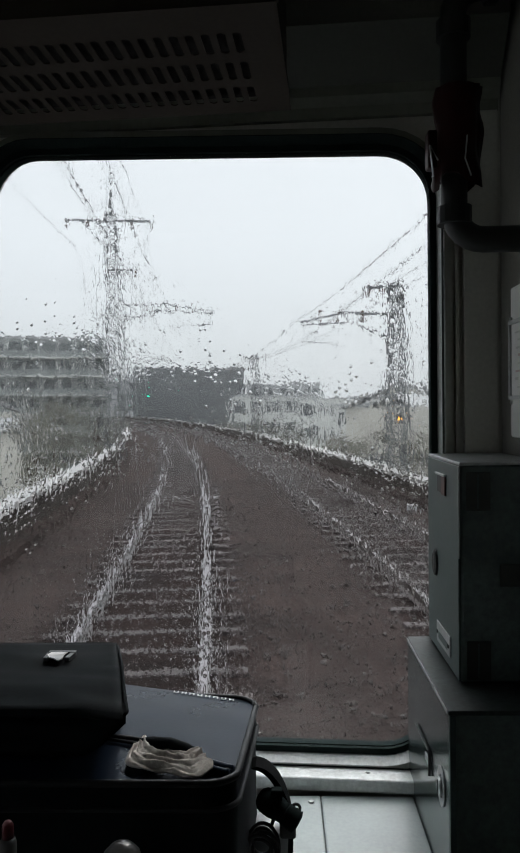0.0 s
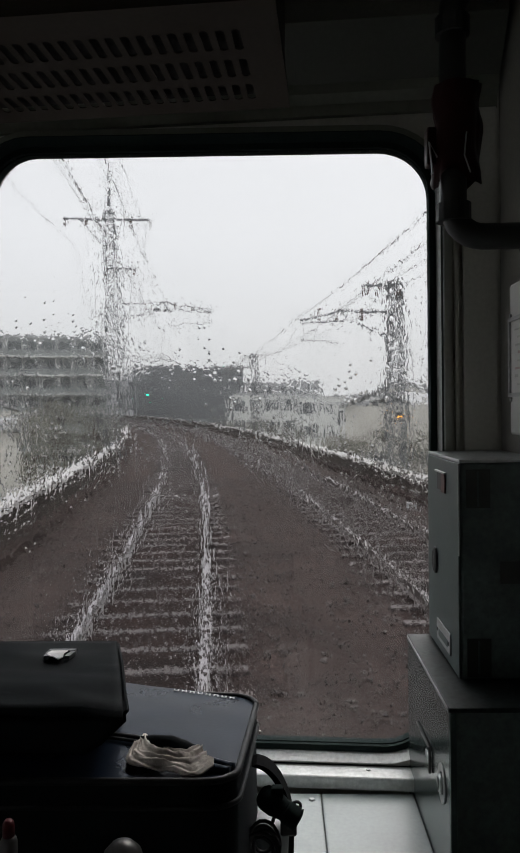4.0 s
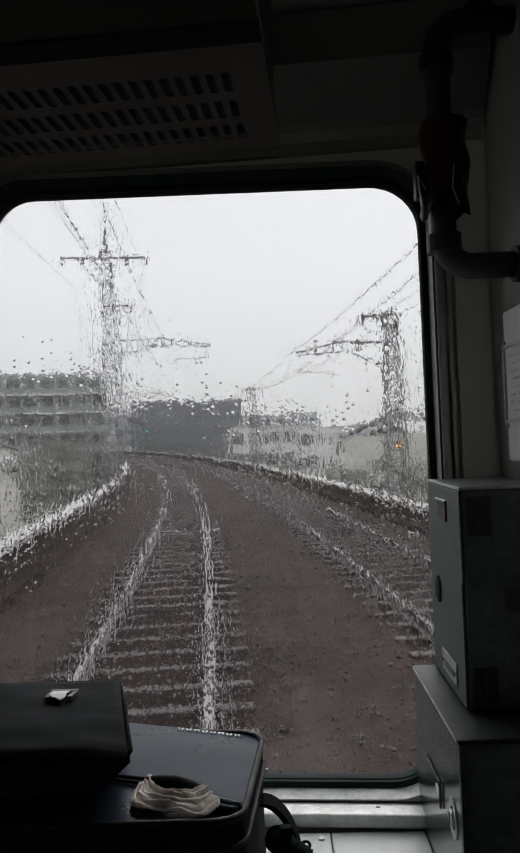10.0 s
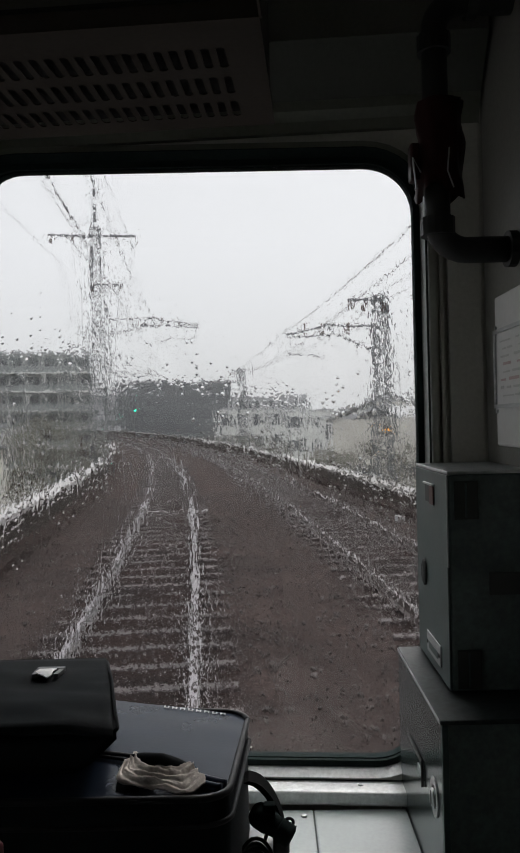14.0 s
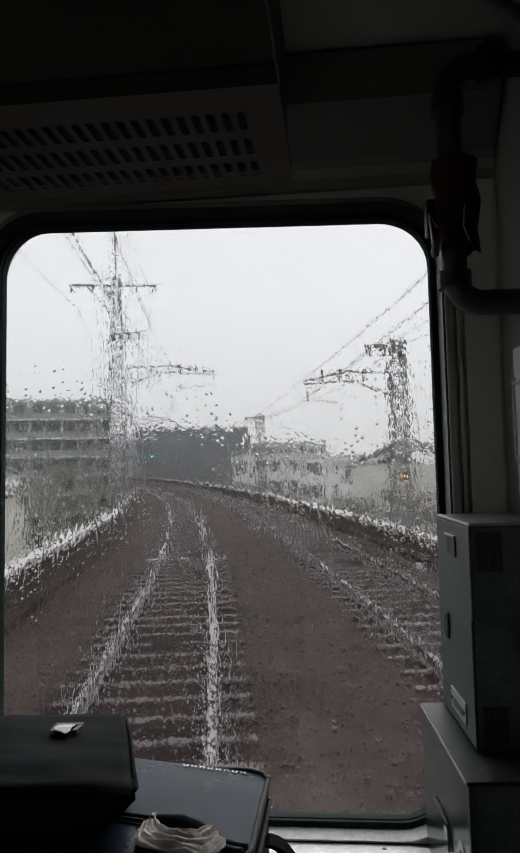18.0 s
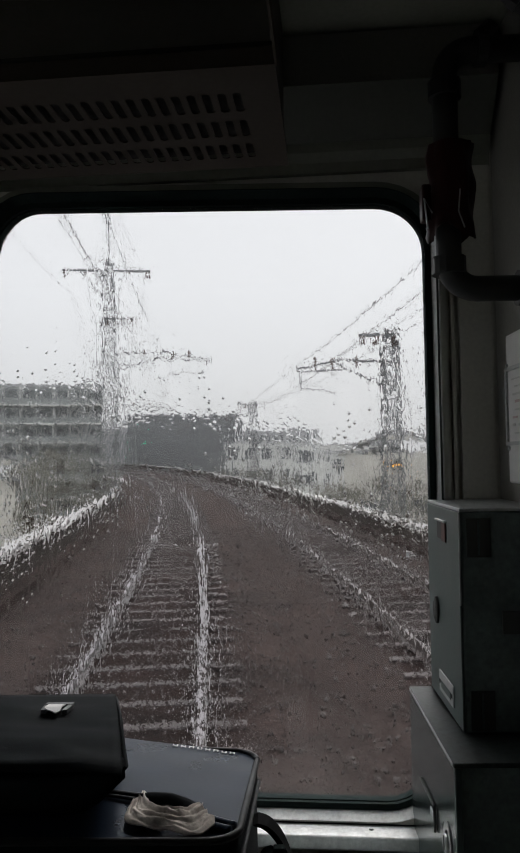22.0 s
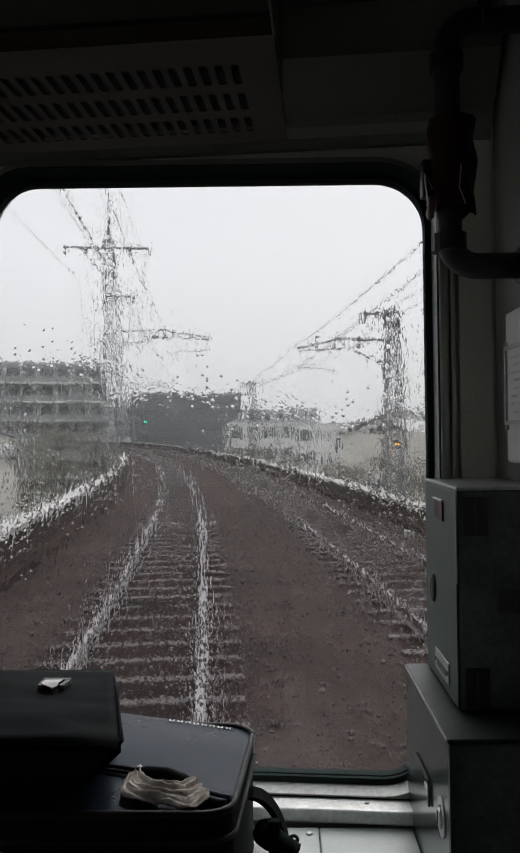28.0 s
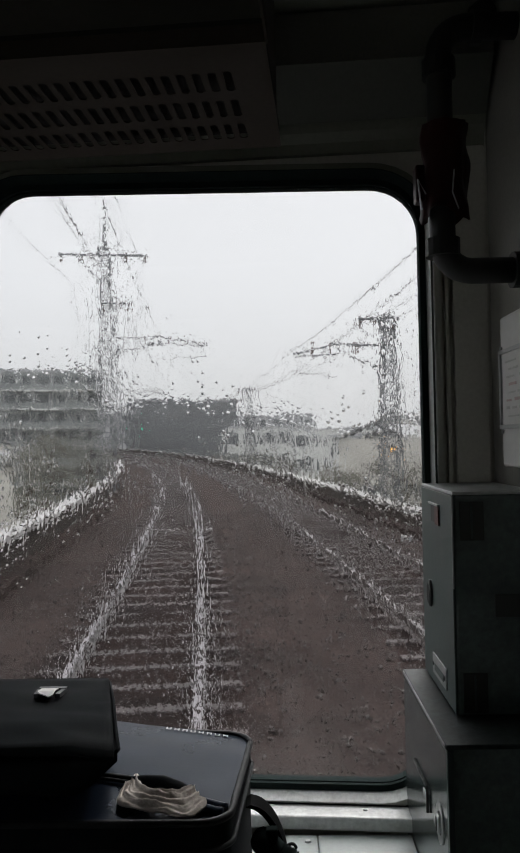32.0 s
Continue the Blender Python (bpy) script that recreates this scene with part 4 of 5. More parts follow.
def pouch():
    p = thing("document_pouch", label="black nylon document pouch lying on the crew bag", category="pouch")
    x0 = -0.62
    ya, yb, za, zb = 0.765, 0.992, 2.4905, 2.5425

    def right(y):
        return -0.196 + 0.057 * (yb - y) / (yb - ya)

    # outline of the cross section from front bottom over the flap to the back
    prof = [(ya + 0.004, za), (ya - 0.004, za + 0.012), (ya - 0.003, za + 0.035), (ya + 0.004, za + 0.046), (ya + 0.002, zb - 0.012), (ya + 0.010, zb - 0.003), (ya + 0.03, zb), (ya + 0.08, zb + 0.001), (ya + 0.13, zb - 0.002),
            (yb - 0.06, zb - 0.003), (yb - 0.012, zb - 0.004), (yb, zb - 0.010), (yb + 0.001, za + 0.02), (yb - 0.004, za)]
    bm = bmesh.new()
    nx = 40
    rows = []
    for i in range(nx + 1):
        row = []
        for y, z in prof:
            low = max(0, 1 - (z - za) / 0.03) if y < ya + 0.02 else 0
            x = x0 + (right(y) - 0.045 * low - x0) * i / nx
            w = 0.0075 * noise.noise((x * 7, y * 18, 2)) * (1.3 if y < 0.88 else 0.5) + 0.0022 * noise.noise((x * 30, y * 30, 5))
            row.append(bm.verts.new((x, y + 0.003 * noise.noise((x * 9, y * 9, 1)) * (1 if y < 0.9 else 0.3), z + (w if z > za + 0.005 else 0))))
        rows.append(row)
    for a, c in zip(rows, rows[1:]):
        for k in range(len(prof)):
            bm.faces.new((a[k], a[(k + 1) % len(prof)], c[(k + 1) % len(prof)], c[k]))
    bm.faces.new(rows[0])
    bm.faces.new(rows[-1])
    part("body", bm, M["nylon"], p, smooth=True)
    bm = bmesh.new()
    nx, ny = 46, 26
    grid = []
    for i in range(nx + 1):
        f = i / nx
        row = []
        for j in range(ny + 1):
            g = j / ny
            if g < 0.8:
                y = yb - 0.010 + (ya - 0.004 - (yb - 0.010)) * g / 0.8
                z = zb + 0.0045 - 0.004 * (1 - g) ** 3
            else:
                y = ya - 0.006 - 0.004 * math.sin((g - 0.8) * 7)
                z = zb + 0.003 - (g - 0.8) / 0.2 * (0.014 + 0.008 * math.sin(f * 5 + 0.6) + 0.003 * math.sin(f * 17))
            x = x0 + (right(y) - 0.004 - x0) * f
            drape = 0.0085 * noise.noise((x * 8, y * 13, 2)) * min(1, g * 2.5) - 0.0060 * abs(noise.noise((x * 9 + y * 6, y * 22, 14))) * min(1, g * 3) + 0.0030 * max(0, g - 0.35) * math.sin(x * 42 + y * 30)
            row.append(bm.verts.new((x, y - max(0, g - 0.8) * 0.02 * math.sin(x * 30), z + drape)))
        grid.append(row)
    for a, c in zip(grid, grid[1:]):
        for k in range(ny):
            bm.faces.new((a[k], a[k + 1], c[k + 1], c[k]))
    ret = bmesh.ops.extrude_face_region(bm, geom=bm.faces[:])
    for e in ret["geom"]:
        if isinstance(e, bmesh.types.BMVert):
            e.co.z -= 0.0018
            e.co.y += 0.0010
    part("flap", bm, M["nylon"], p, "soft draped front flap", smooth=True)
    part("binding", tube([(x0, yb - 0.004, zb - 0.003), (right(yb) - 0.010, yb - 0.004, zb - 0.003), (right(yb), yb - 0.012, zb - 0.004), (right(0.90), 0.90, zb - 0.001), (right(0.80), 0.80, zb), (right(ya), ya + 0.006, zb - 0.006), (right(ya) - 0.001, ya, za + 0.046)], 0.0020, 7), M["nylon"], p, "edge binding", smooth=True)
    bm = bmesh.new()
    add_box(bm, -0.270, -0.236, 0.917, 0.924, zb + 0.004, zb + 0.0095)
    for x, lean in ((-0.271, -0.001), (-0.241, 0.003)):
        add_box(bm, x, x + 0.006, 0.898, 0.9165, zb + 0.004, zb + 0.0090)
        for v in bm.verts[-8:]:
            v.co.x += lean * (0.917 - v.co.y) / -0.019
    t = part("tag_holder", bm, M["mast"], p, "grey metal name tag holder")
    bm = bmesh.new()
    edge = ((-0.0115, 0.010), (-0.0125, -0.004), (-0.0085, -0.010), (-0.002, -0.011), (0.004, -0.0165), (0.0085, -0.013), (0.0082, -0.002), (0.0095, 0.010))
    top = [bm.verts.new((x, y, 0.0014 + 0.0012 * math.sin(x * 300 + y * 190))) for x, y in edge]
    low = [bm.verts.new((v.co.x, v.co.y, v.co.z - 0.0014)) for v in top]
    bm.faces.new(top)
    bm.faces.new(low[::-1])
    for k in range(len(edge)):
        bm.faces.new((top[k], low[k], low[(k + 1) % len(edge)], top[(k + 1) % len(edge)]))
    part("card", bm, M["white"], t, "creased white card", m=pose(-0.254, 0.906, zb + 0.0090, 4, 0, 2))


def small_desk_things():
    s = thing("shoulder_strap", label="black webbing shoulder strap hanging from the crew bag", category="strap")
    bm = bmesh.new()
    path = [(-0.014, 0.905, 2.416), (0.000, 0.905, 2.412), (0.014, 0.902, 2.398), (0.024, 0.900, 2.378), (0.030, 0.898, 2.355), (0.031, 0.896, 2.33), (0.028, 0.894, 2.28), (0.026, 0.892, 2.207)]
    for _ in range(2):
        cut = [path[0]]
        for p, q in zip(path, path[1:]):
            cut += [tuple(0.75 * u + 0.25 * v for u, v in zip(p, q)), tuple(0.25 * u + 0.75 * v for u, v in zip(p, q))]
        path = cut + [path[-1]]
    lo = [[bm.verts.new((x, y + dy, z)) for dy in (-0.014, 0.014)] + [bm.verts.new((x + 0.006, y + dy, z + 0.003)) for dy in (0.014, -0.014)] for x, y, z in path]
    for a, c in zip(lo, lo[1:]):
        for k in range(4):
            bm.faces.new((a[k], a[(k + 1) % 4], c[(k + 1) % 4], c[k]))
    bm.faces.new(lo[0])
    bm.faces.new(lo[-1])
    part("webbing", bm, M["webbing"], s)
    part("buckle", box(0.020, 0.040, 0.880, 0.912, 2.335, 2.352, 0.003), M["plastic"], s, "black plastic buckle")
    for k in range(6):
        cx, cz, r, tilt = -0.001 + 0.004 * math.sin(k * 2.3), 2.330 + 0.006 * math.cos(k * 1.7), 0.013 + 0.0016 * k, 0.5 * math.sin(k * 1.9)
        pts = [(cx + r * math.cos(q), 0.876 - 0.003 * k + r * tilt * math.sin(q), cz + 1.25 * r * math.sin(q)) for q in np.linspace(0, 2 * math.pi, 22)]
        part("cord_loop", tube(pts, 0.0023, 6), M["plastic"], s, "loop of black cord", smooth=True)
    part("cord_end", tube([(0.010, 0.880, 2.352), (0.016, 0.886, 2.366), (0.022, 0.892, 2.374)], 0.0023, 6), M["plastic"], s, smooth=True)
    t = thing("hand_torch", label="short black ribbed hand torch tied to the bag strap", category="torch")
    a, b = Vector((-0.005, 0.888, 2.386)), Vector((0.043, 0.870, 2.361))
    rings = ((0.0, 0.005), (0.02, 0.009), (0.10, 0.0135), (0.20, 0.0150), (0.40, 0.0150), (0.46, 0.0140), (0.62, 0.0122), (0.66, 0.0122))
    part("barrel", tube([a.lerp(b, f) for f, r in rings], [r for f, r in rings], 24), M["rubber"], t, smooth=True)
    ribs = [(0.665 + 0.335 * k / 10, 0.0125 + (0.0014 if k % 2 else 0) - (0.004 if k == 10 else 0)) for k in range(11)]
    part("cap", tube([a.lerp(b, f) for f, r in ribs], [r for f, r in ribs], 24), M["rubber"], t, "ribbed end cap", smooth=True)
    part("clip", box(0.010, 0.024, 0.874, 0.886, 2.384, 2.398, 0.002), M["rubber"], t, "black strap clip")
    loop = [(0.040 + 0.005 * math.cos(q), 0.880, 2.374 + 0.005 * math.sin(q)) for q in np.linspace(0, 2 * math.pi, 16)]
    part("ring", tube(loop, 0.002, 6), M["plastic"], t, "small ring", smooth=True)
    part("tie", tube([(0.030, 0.888, 2.360), (0.024, 0.893, 2.372), (0.020, 0.896, 2.385)], 0.002, 6), M["plastic"], t)
    g = thing("grey_cup", label="pale grey round plastic cup standing on the desk", category="cup")
    bm = bmesh.new()
    add_tube(bm, [(0.005, 0.955, z) for z in (2.2055, 2.235, 2.285, 2.308, 2.316, 2.319)], [0.026, 0.029, 0.030, 0.0285, 0.023, 0.012], 28)
    part("body", bm, M["grey_plastic"], g, smooth=True)
    k = thing("control_knob", label="dark rounded metal knob on a lever beside the bag", category="knob")
    part("lever", tube([(-0.120, 0.652, 2.2055), (-0.120, 0.652, 2.44)], 0.008, 10), M["black_pipe"], k, smooth=True)
    bm = bmesh.new()
    add_tube(bm, [(-0.120, 0.652, z) for z in (2.405, 2.425, 2.446, 2.458, 2.465, 2.468)], [0.015, 0.0205, 0.0205, 0.0165, 0.010, 0.004], 24)
    part("dome", bm, M["knob"], k, "dark metal dome", smooth=True)
    q = thing("marker_pen", label="white marker pen with a red cap standing before the bag", category="pen")
    part("barrel", tube([(-0.224, 0.655, 2.2055), (-0.224, 0.655, 2.466), (-0.224, 0.655, 2.4695)], [0.0075, 0.0075, 0.006], 12), M["pen_white"], q, "white pen barrel", smooth=True)
    part("cap", tube([(-0.224, 0.655, 2.470), (-0.224, 0.655, 2.482), (-0.224, 0.655, 2.485)], [0.0055, 0.005, 0.003], 12), M["pen_red"], q, "red pen cap", smooth=True)


def conduit():
    c = thing("conduit", label="black conduit running from the ceiling to the side wall", category="conduit")
    part("tube", tube([(0.20, 0.9, 3.562), (0.25, 0.9, 3.50), (0.30, 0.9, 3.445), (0.36, 0.9, 3.395), (0.403, 0.9, 3.365)], 0.011, 10), M["black_pipe"], c, smooth=True)
    part("clamp", tube([(0.325, 0.9, 3.425), (0.335, 0.9, 3.416)], 0.014, 12), M["black_pipe"], c)


conduit()
cab_shell()
cab_window()
cab_vent()
upper_box()
lower_cabinet()
desk()
right_wall_things()
crew_bag()
cloth_on_handle()
pouch()
small_desk_things()

# ================= THE LINE OUTSIDE =================
RAIL_Z = 0.30
STEP = 1.0
LINE = {}


def build_line():
    """The track's centre line: a long curve to the left, then straight."""
    def turn(s):
        return 1 / 480 if s < 150 else 0.0
    x, y, h = -0.94, 0.0, -0.0725
    LINE[0] = (x, y, h)
    for k in range(1, 461):
        h -= turn(k) * STEP
        x, y = x + math.sin(h) * STEP, y + math.cos(h) * STEP
        LINE[k] = (x, y, h)
    x, y, h = LINE[0]
    for k in range(-1, -161, -1):
        x, y = x - math.sin(h) * STEP, y - math.cos(h) * STEP
        h += STEP / 480
        LINE[k] = (x, y, h)


build_line()


def rise(s):
    return 0.00005 * s * s if 0 < s < 150 else (0.0 if s <= 0 else 1.125 + 0.004 * (s - 150))


def on_line(s, off=0.0, z=0.0):
    """A place s metres on, off metres to the right of the centre of the first track, z above its rails."""
    k = max(-160, min(459, int(math.floor(s))))
    f = s - k
    x0, y0, h0 = LINE[k]
    x1, y1, h1 = LINE[k + 1]
    x, y, h = x0 + (x1 - x0) * f, y0 + (y1 - y0) * f, h0 + (h1 - h0) * f
    return Vector((x + math.cos(h) * off, y - math.sin(h) * off, RAIL_Z + rise(s) + z))


def at_line(s, off=0.0, z=0.0):
    h = LINE[max(-160, min(459, int(s)))][2]
    p = on_line(s, off, z)
    return Matrix.Translation(p) @ Matrix.Rotation(-h, 4, "Z")


def sweep(prof, s0, s1, step, bm=None):
    """A profile of (offset, height) swept along the line."""
    bm = bm or bmesh.new()
    rows = []
    s = s0
    while True:
        rows.append([bm.verts.new(on_line(s, o, z)) for o, z in prof])
        if s >= s1 - 1e-6:
            break
        s = min(s1, s + step)
    n = len(prof)
    for a, b in zip(rows, rows[1:]):
        for k in range(n):
            bm.faces.new((a[k], a[(k + 1) % n], b[(k + 1) % n], b[k]))
    bm.faces.new(rows[0])
    bm.faces.new(rows[-1][::-1])
    return bm


TRACKS = (0.0, 4.45)
L_PAR, R_PAR = -3.45, 7.3


def ground_and_deck():
    bm = bmesh.new()
    n = 40
    xs = np.linspace(-1, 1, n)
    grid = [[bm.verts.new((math.copysign(abs(a) ** 2.2, a) * 2600, 200 + math.copysign(abs(b) ** 2.2, b) * 2600, -6.0)) for b in xs] for a in xs]
    for i in range(n - 1):
        for j in range(n - 1):
            bm.faces.new((grid[i][j], grid[i + 1][j], grid[i + 1][j + 1], grid[i][j + 1]))
    tagged(part("ground", bm, M["ground"]), "wet ground of the town below the viaduct", "ground", kind=S)
    d = sweep([(L_PAR - 0.3, -0.75), (R_PAR + 0.3, -0.75), (R_PAR + 0.3, -1.9), (L_PAR - 0.3, -1.9)], -150, 450, 6)
    tagged(part("viaduct_deck", d, M["deck"]), "stained concrete railway viaduct deck", "viaduct", kind=S)
    for k, s in enumerate(range(-140, 450, 24)):
        p = part("viaduct_pier", box(-5.2, 6.6, -0.9, 0.9, -6.0 - RAIL_Z - rise(s) - 0.2, -1.9, 0.0), M["deck"], m=at_line(s, 0.0))
        tagged(p, "concrete pier of the railway viaduct", "pier", group="viaduct piers")
    # the ballast bed, a shoulder of loose stone between the parapets
    bm = bmesh.new()
    oil = bm.verts.layers.float.new("oil")
    offs = np.concatenate([np.linspace(L_PAR + 0.12, R_PAR - 0.12, 74)])
    rows = []
    s = -12.0
    while s < 450:
        row = []
        for o in offs:
            z = -0.20
            for c in TRACKS:
                d_ = abs(o - c)
                if d_ < 0.66:
                    z = max(z, -0.160)
            if o < -1.7:
                z -= 0.16 * min(1, (-1.7 - o) / 0.9)
            if o > 6.2:
                z -= 0.16 * min(1, (o - 6.2) / 0.9)
            if 1.9 < o < 2.6:
                z -= 0.05
            p = on_line(s, o, z)
            p.z += 0.022 * noise.noise((o * 3.1, s * 3.1, 0)) + 0.03 * noise.noise((o * 0.7, s * 0.7, 9))
            row.append(bm.verts.new(p))
        rows.append(row)
        s += 0.3 if s < 40 else (1.2 if s < 120 else 6)
    for i, (a, b) in enumerate(zip(rows, rows[1:])):
        for k in range(len(offs)):
            d_ = min(abs(offs[k] - c) for c in TRACKS) + 0.4 * noise.noise((i * 0.35, k * 0.5, 4))
            a[k][oil] = max(0.0, min(1.0, (1.45 - d_) / 0.5))
        for k in range(len(offs) - 1):
            bm.faces.new((a[k], a[k + 1], b[k + 1], b[k]))
    tagged(part("ballast", bm, M["ballast"]), "wet brown track ballast between the parapets", "ballast", kind="stuff")


def loose_stones():
    """Single ballast stones on the bed nearest the train."""
    rng = random.Random(5)
    ico = bmesh.new()
    bmesh.ops.create_icosphere(ico, subdivisions=1, radius=1.0)
    base = [v.co.copy() for v in ico.verts]
    tris = [[v.index for v in f.verts] for f in ico.faces]
    ico.free()
    verts, faces = [], []
    for _ in range(15000):
        s = 4.0 + 24 * rng.random() ** 1.5
        o = rng.uniform(L_PAR + 0.2, R_PAR - 0.3)
        r = rng.uniform(0.013, 0.032)
        if any(abs(o - c) < 1.2 for c in TRACKS) and rng.random() < 0.75:
            continue
        p = on_line(s, o, -0.178 - (0.12 if o < -2.2 or o > 6.7 else 0))
        q = Euler((rng.random() * 6, rng.random() * 6, rng.random() * 6)).to_matrix()
        n0 = len(verts)
        sc = Vector((rng.uniform(0.7, 1.3), rng.uniform(0.7, 1.3), rng.uniform(0.5, 0.9))) * r
        verts += [tuple(p + q @ Vector((v.x * sc.x, v.y * sc.y, v.z * sc.z))) for v in base]
        faces += [[i + n0 for i in t] for t in tris]
    me = bpy.data.meshes.new("ballast_stones")
    me.from_pydata(verts, [], faces)
    me.materials.append(M["stone"])
    tagged(new("ballast_stones", me), "loose wet ballast stones on the track bed", "ballast", kind="stuff")


def rail_profile(c):
    return [(c - 0.065, -0.165), (c + 0.065, -0.165), (c + 0.065, -0.150), (c + 0.012, -0.130), (c + 0.012, -0.040), (c + 0.034, -0.030), (c + 0.034, -0.006),
            (c - 0.034, -0.006), (c - 0.034, -0.030), (c - 0.012, -0.040), (c - 0.012, -0.130), (c - 0.065, -0.150)]


def sleeper_mesh():
    bm = bmesh.new()
    add_box(bm, -1.22, 1.22, -0.10, 0.10, -0.34, -0.150)
    for v in bm.verts:
        if v.co.z > -0.2:
            v.co.y *= 0.80
            v.co.z -= 0.028 if abs(v.co.x) < 0.2 else 0.0
    bmesh.ops.bevel(bm, geom=bm.edges[:], offset=0.012, segments=1, affect="EDGES")
    me = bpy.data.meshes.new("sleeper")
    bm.to_mesh(me)
    bm.free()
    me.materials.append(M["sleeper"])
    return me


def tracks():
    me = sleeper_mesh()
    pale = me.copy()
    pale.materials.clear()
    pale.materials.append(M["pale_bar"])
    clip = bpy.data.meshes.new("rail_clip")
    bm = box(-0.11, 0.11, -0.05, 0.05, -0.152, -0.135, 0.008, 1)
    bm.to_mesh(clip)
    bm.free()
    clip.materials.append(M["rail"])
    for n, c in enumerate(TRACKS):
        t = thing(f"track_{n + 1}", label="wet railway track with steel rails on concrete sleepers", category="railway track", kind=S)
        for g in (-0.75, 0.75):
            r = part("rail", sweep(rail_profile(c + g), -12, 450, 2.0), M["rail"] if n == 0 else M["rail_old"], t, "wet rusty steel rail")
            part("rail_head", sweep([(c + g - 0.034, -0.0055), (c + g + 0.034, -0.0055), (c + g + 0.030, 0.0), (c + g - 0.030, 0.0)], -12, 450, 2.0), M["railhead"] if n == 0 else M["head_old"], r, "polished wet rail head")
        s, k = -3.0, 0
        far = bmesh.new()
        while s < 220:
            if s < 110:
                bar = k in (37, 71, 104) and n == 0 or k in (52, 95) and n == 1
                ob = new("sleeper", pale if bar else me)
                if bar:
                    ob["label"] = "pale wet concrete sleeper"
                ob.matrix_basis = at_line(s, c)
                ob.parent = t
                if s < 26:
                    for g in (-0.75, 0.75):
                        cl = new("rail_clip", clip)
                        cl.matrix_basis = at_line(s, c + g)
                        cl.parent = t
            else:
                a = at_line(s, c)
                vs = add_box(far, -1.22, 1.22, -0.1, 0.1, -0.3, -0.15)
                for v in vs:
                    v.co = a @ v.co
            s, k = s + 0.70, k + 1
        tagged(part("far_sleepers", far, M["sleeper"], t), kind="stuff")


def parapet(name, off, side, height, label):
    w = thing(name, label=label, category="parapet wall", kind=S)
    s = -20.0
    while s < 300:
        ln = 4.0 if s < 120 else 12.0
        a, b = off, off + 0.16 * side
        prof = [(a, -0.74), (b, -0.74), (b, height - 0.005), (a, height - 0.005)]
        part("wall_panel", sweep(prof, s + 0.012, s + ln - 0.012, 2.0), M["deck"], w)
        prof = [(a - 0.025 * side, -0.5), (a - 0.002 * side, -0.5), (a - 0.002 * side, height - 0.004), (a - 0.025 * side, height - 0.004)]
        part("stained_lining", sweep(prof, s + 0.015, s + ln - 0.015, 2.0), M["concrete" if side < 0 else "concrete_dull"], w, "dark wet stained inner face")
        j = 0.012 * math.sin(s * 1.7)
        prof = [(a - 0.15 * side, height), (b + 0.12 * side, height), (b + 0.12 * side, height + 0.15 + j), (a - 0.15 * side, height + 0.13 + j)]
        part("coping", sweep(prof, s + 0.006, s + ln - 0.006, 2.0), M["coping" if side < 0 else "coping_dim"], w, "pale wet coping" if side < 0 else "darker grey coping")
        s += ln
    # cable trough along its foot
    part("cable_trough", sweep([(off - 0.02 * side, -0.42), (off - 0.42 * side, -0.42), (off - 0.42 * side, -0.16), (off - 0.02 * side, -0.16)], -12, 200, 2.0), M["ballast"], w, "ballast-covered cable trough")


def lattice(bm, h, w0, w1, bays, face):
    """Cross bracing of one face of a tapered square mast."""
    def corner(k, z):
        w = (w0 + (w1 - w0) * z / h) / 2
        return Vector(((-w, -w), (w, -w), (w, w), (-w, w))[k % 4] + (z,))
    for i in range(bays):
        z0, z1 = h * i / bays, h * (i + 1) / bays
        a, b = (face, face + 1) if i % 2 == 0 else (face + 1, face)
        add_tube(bm, [corner(a, z0), corner(b, z1)], 0.032, 4, cap=False)
        add_tube(bm, [corner(face, z1), corner(face + 1, z1)], 0.022, 4, cap=False)


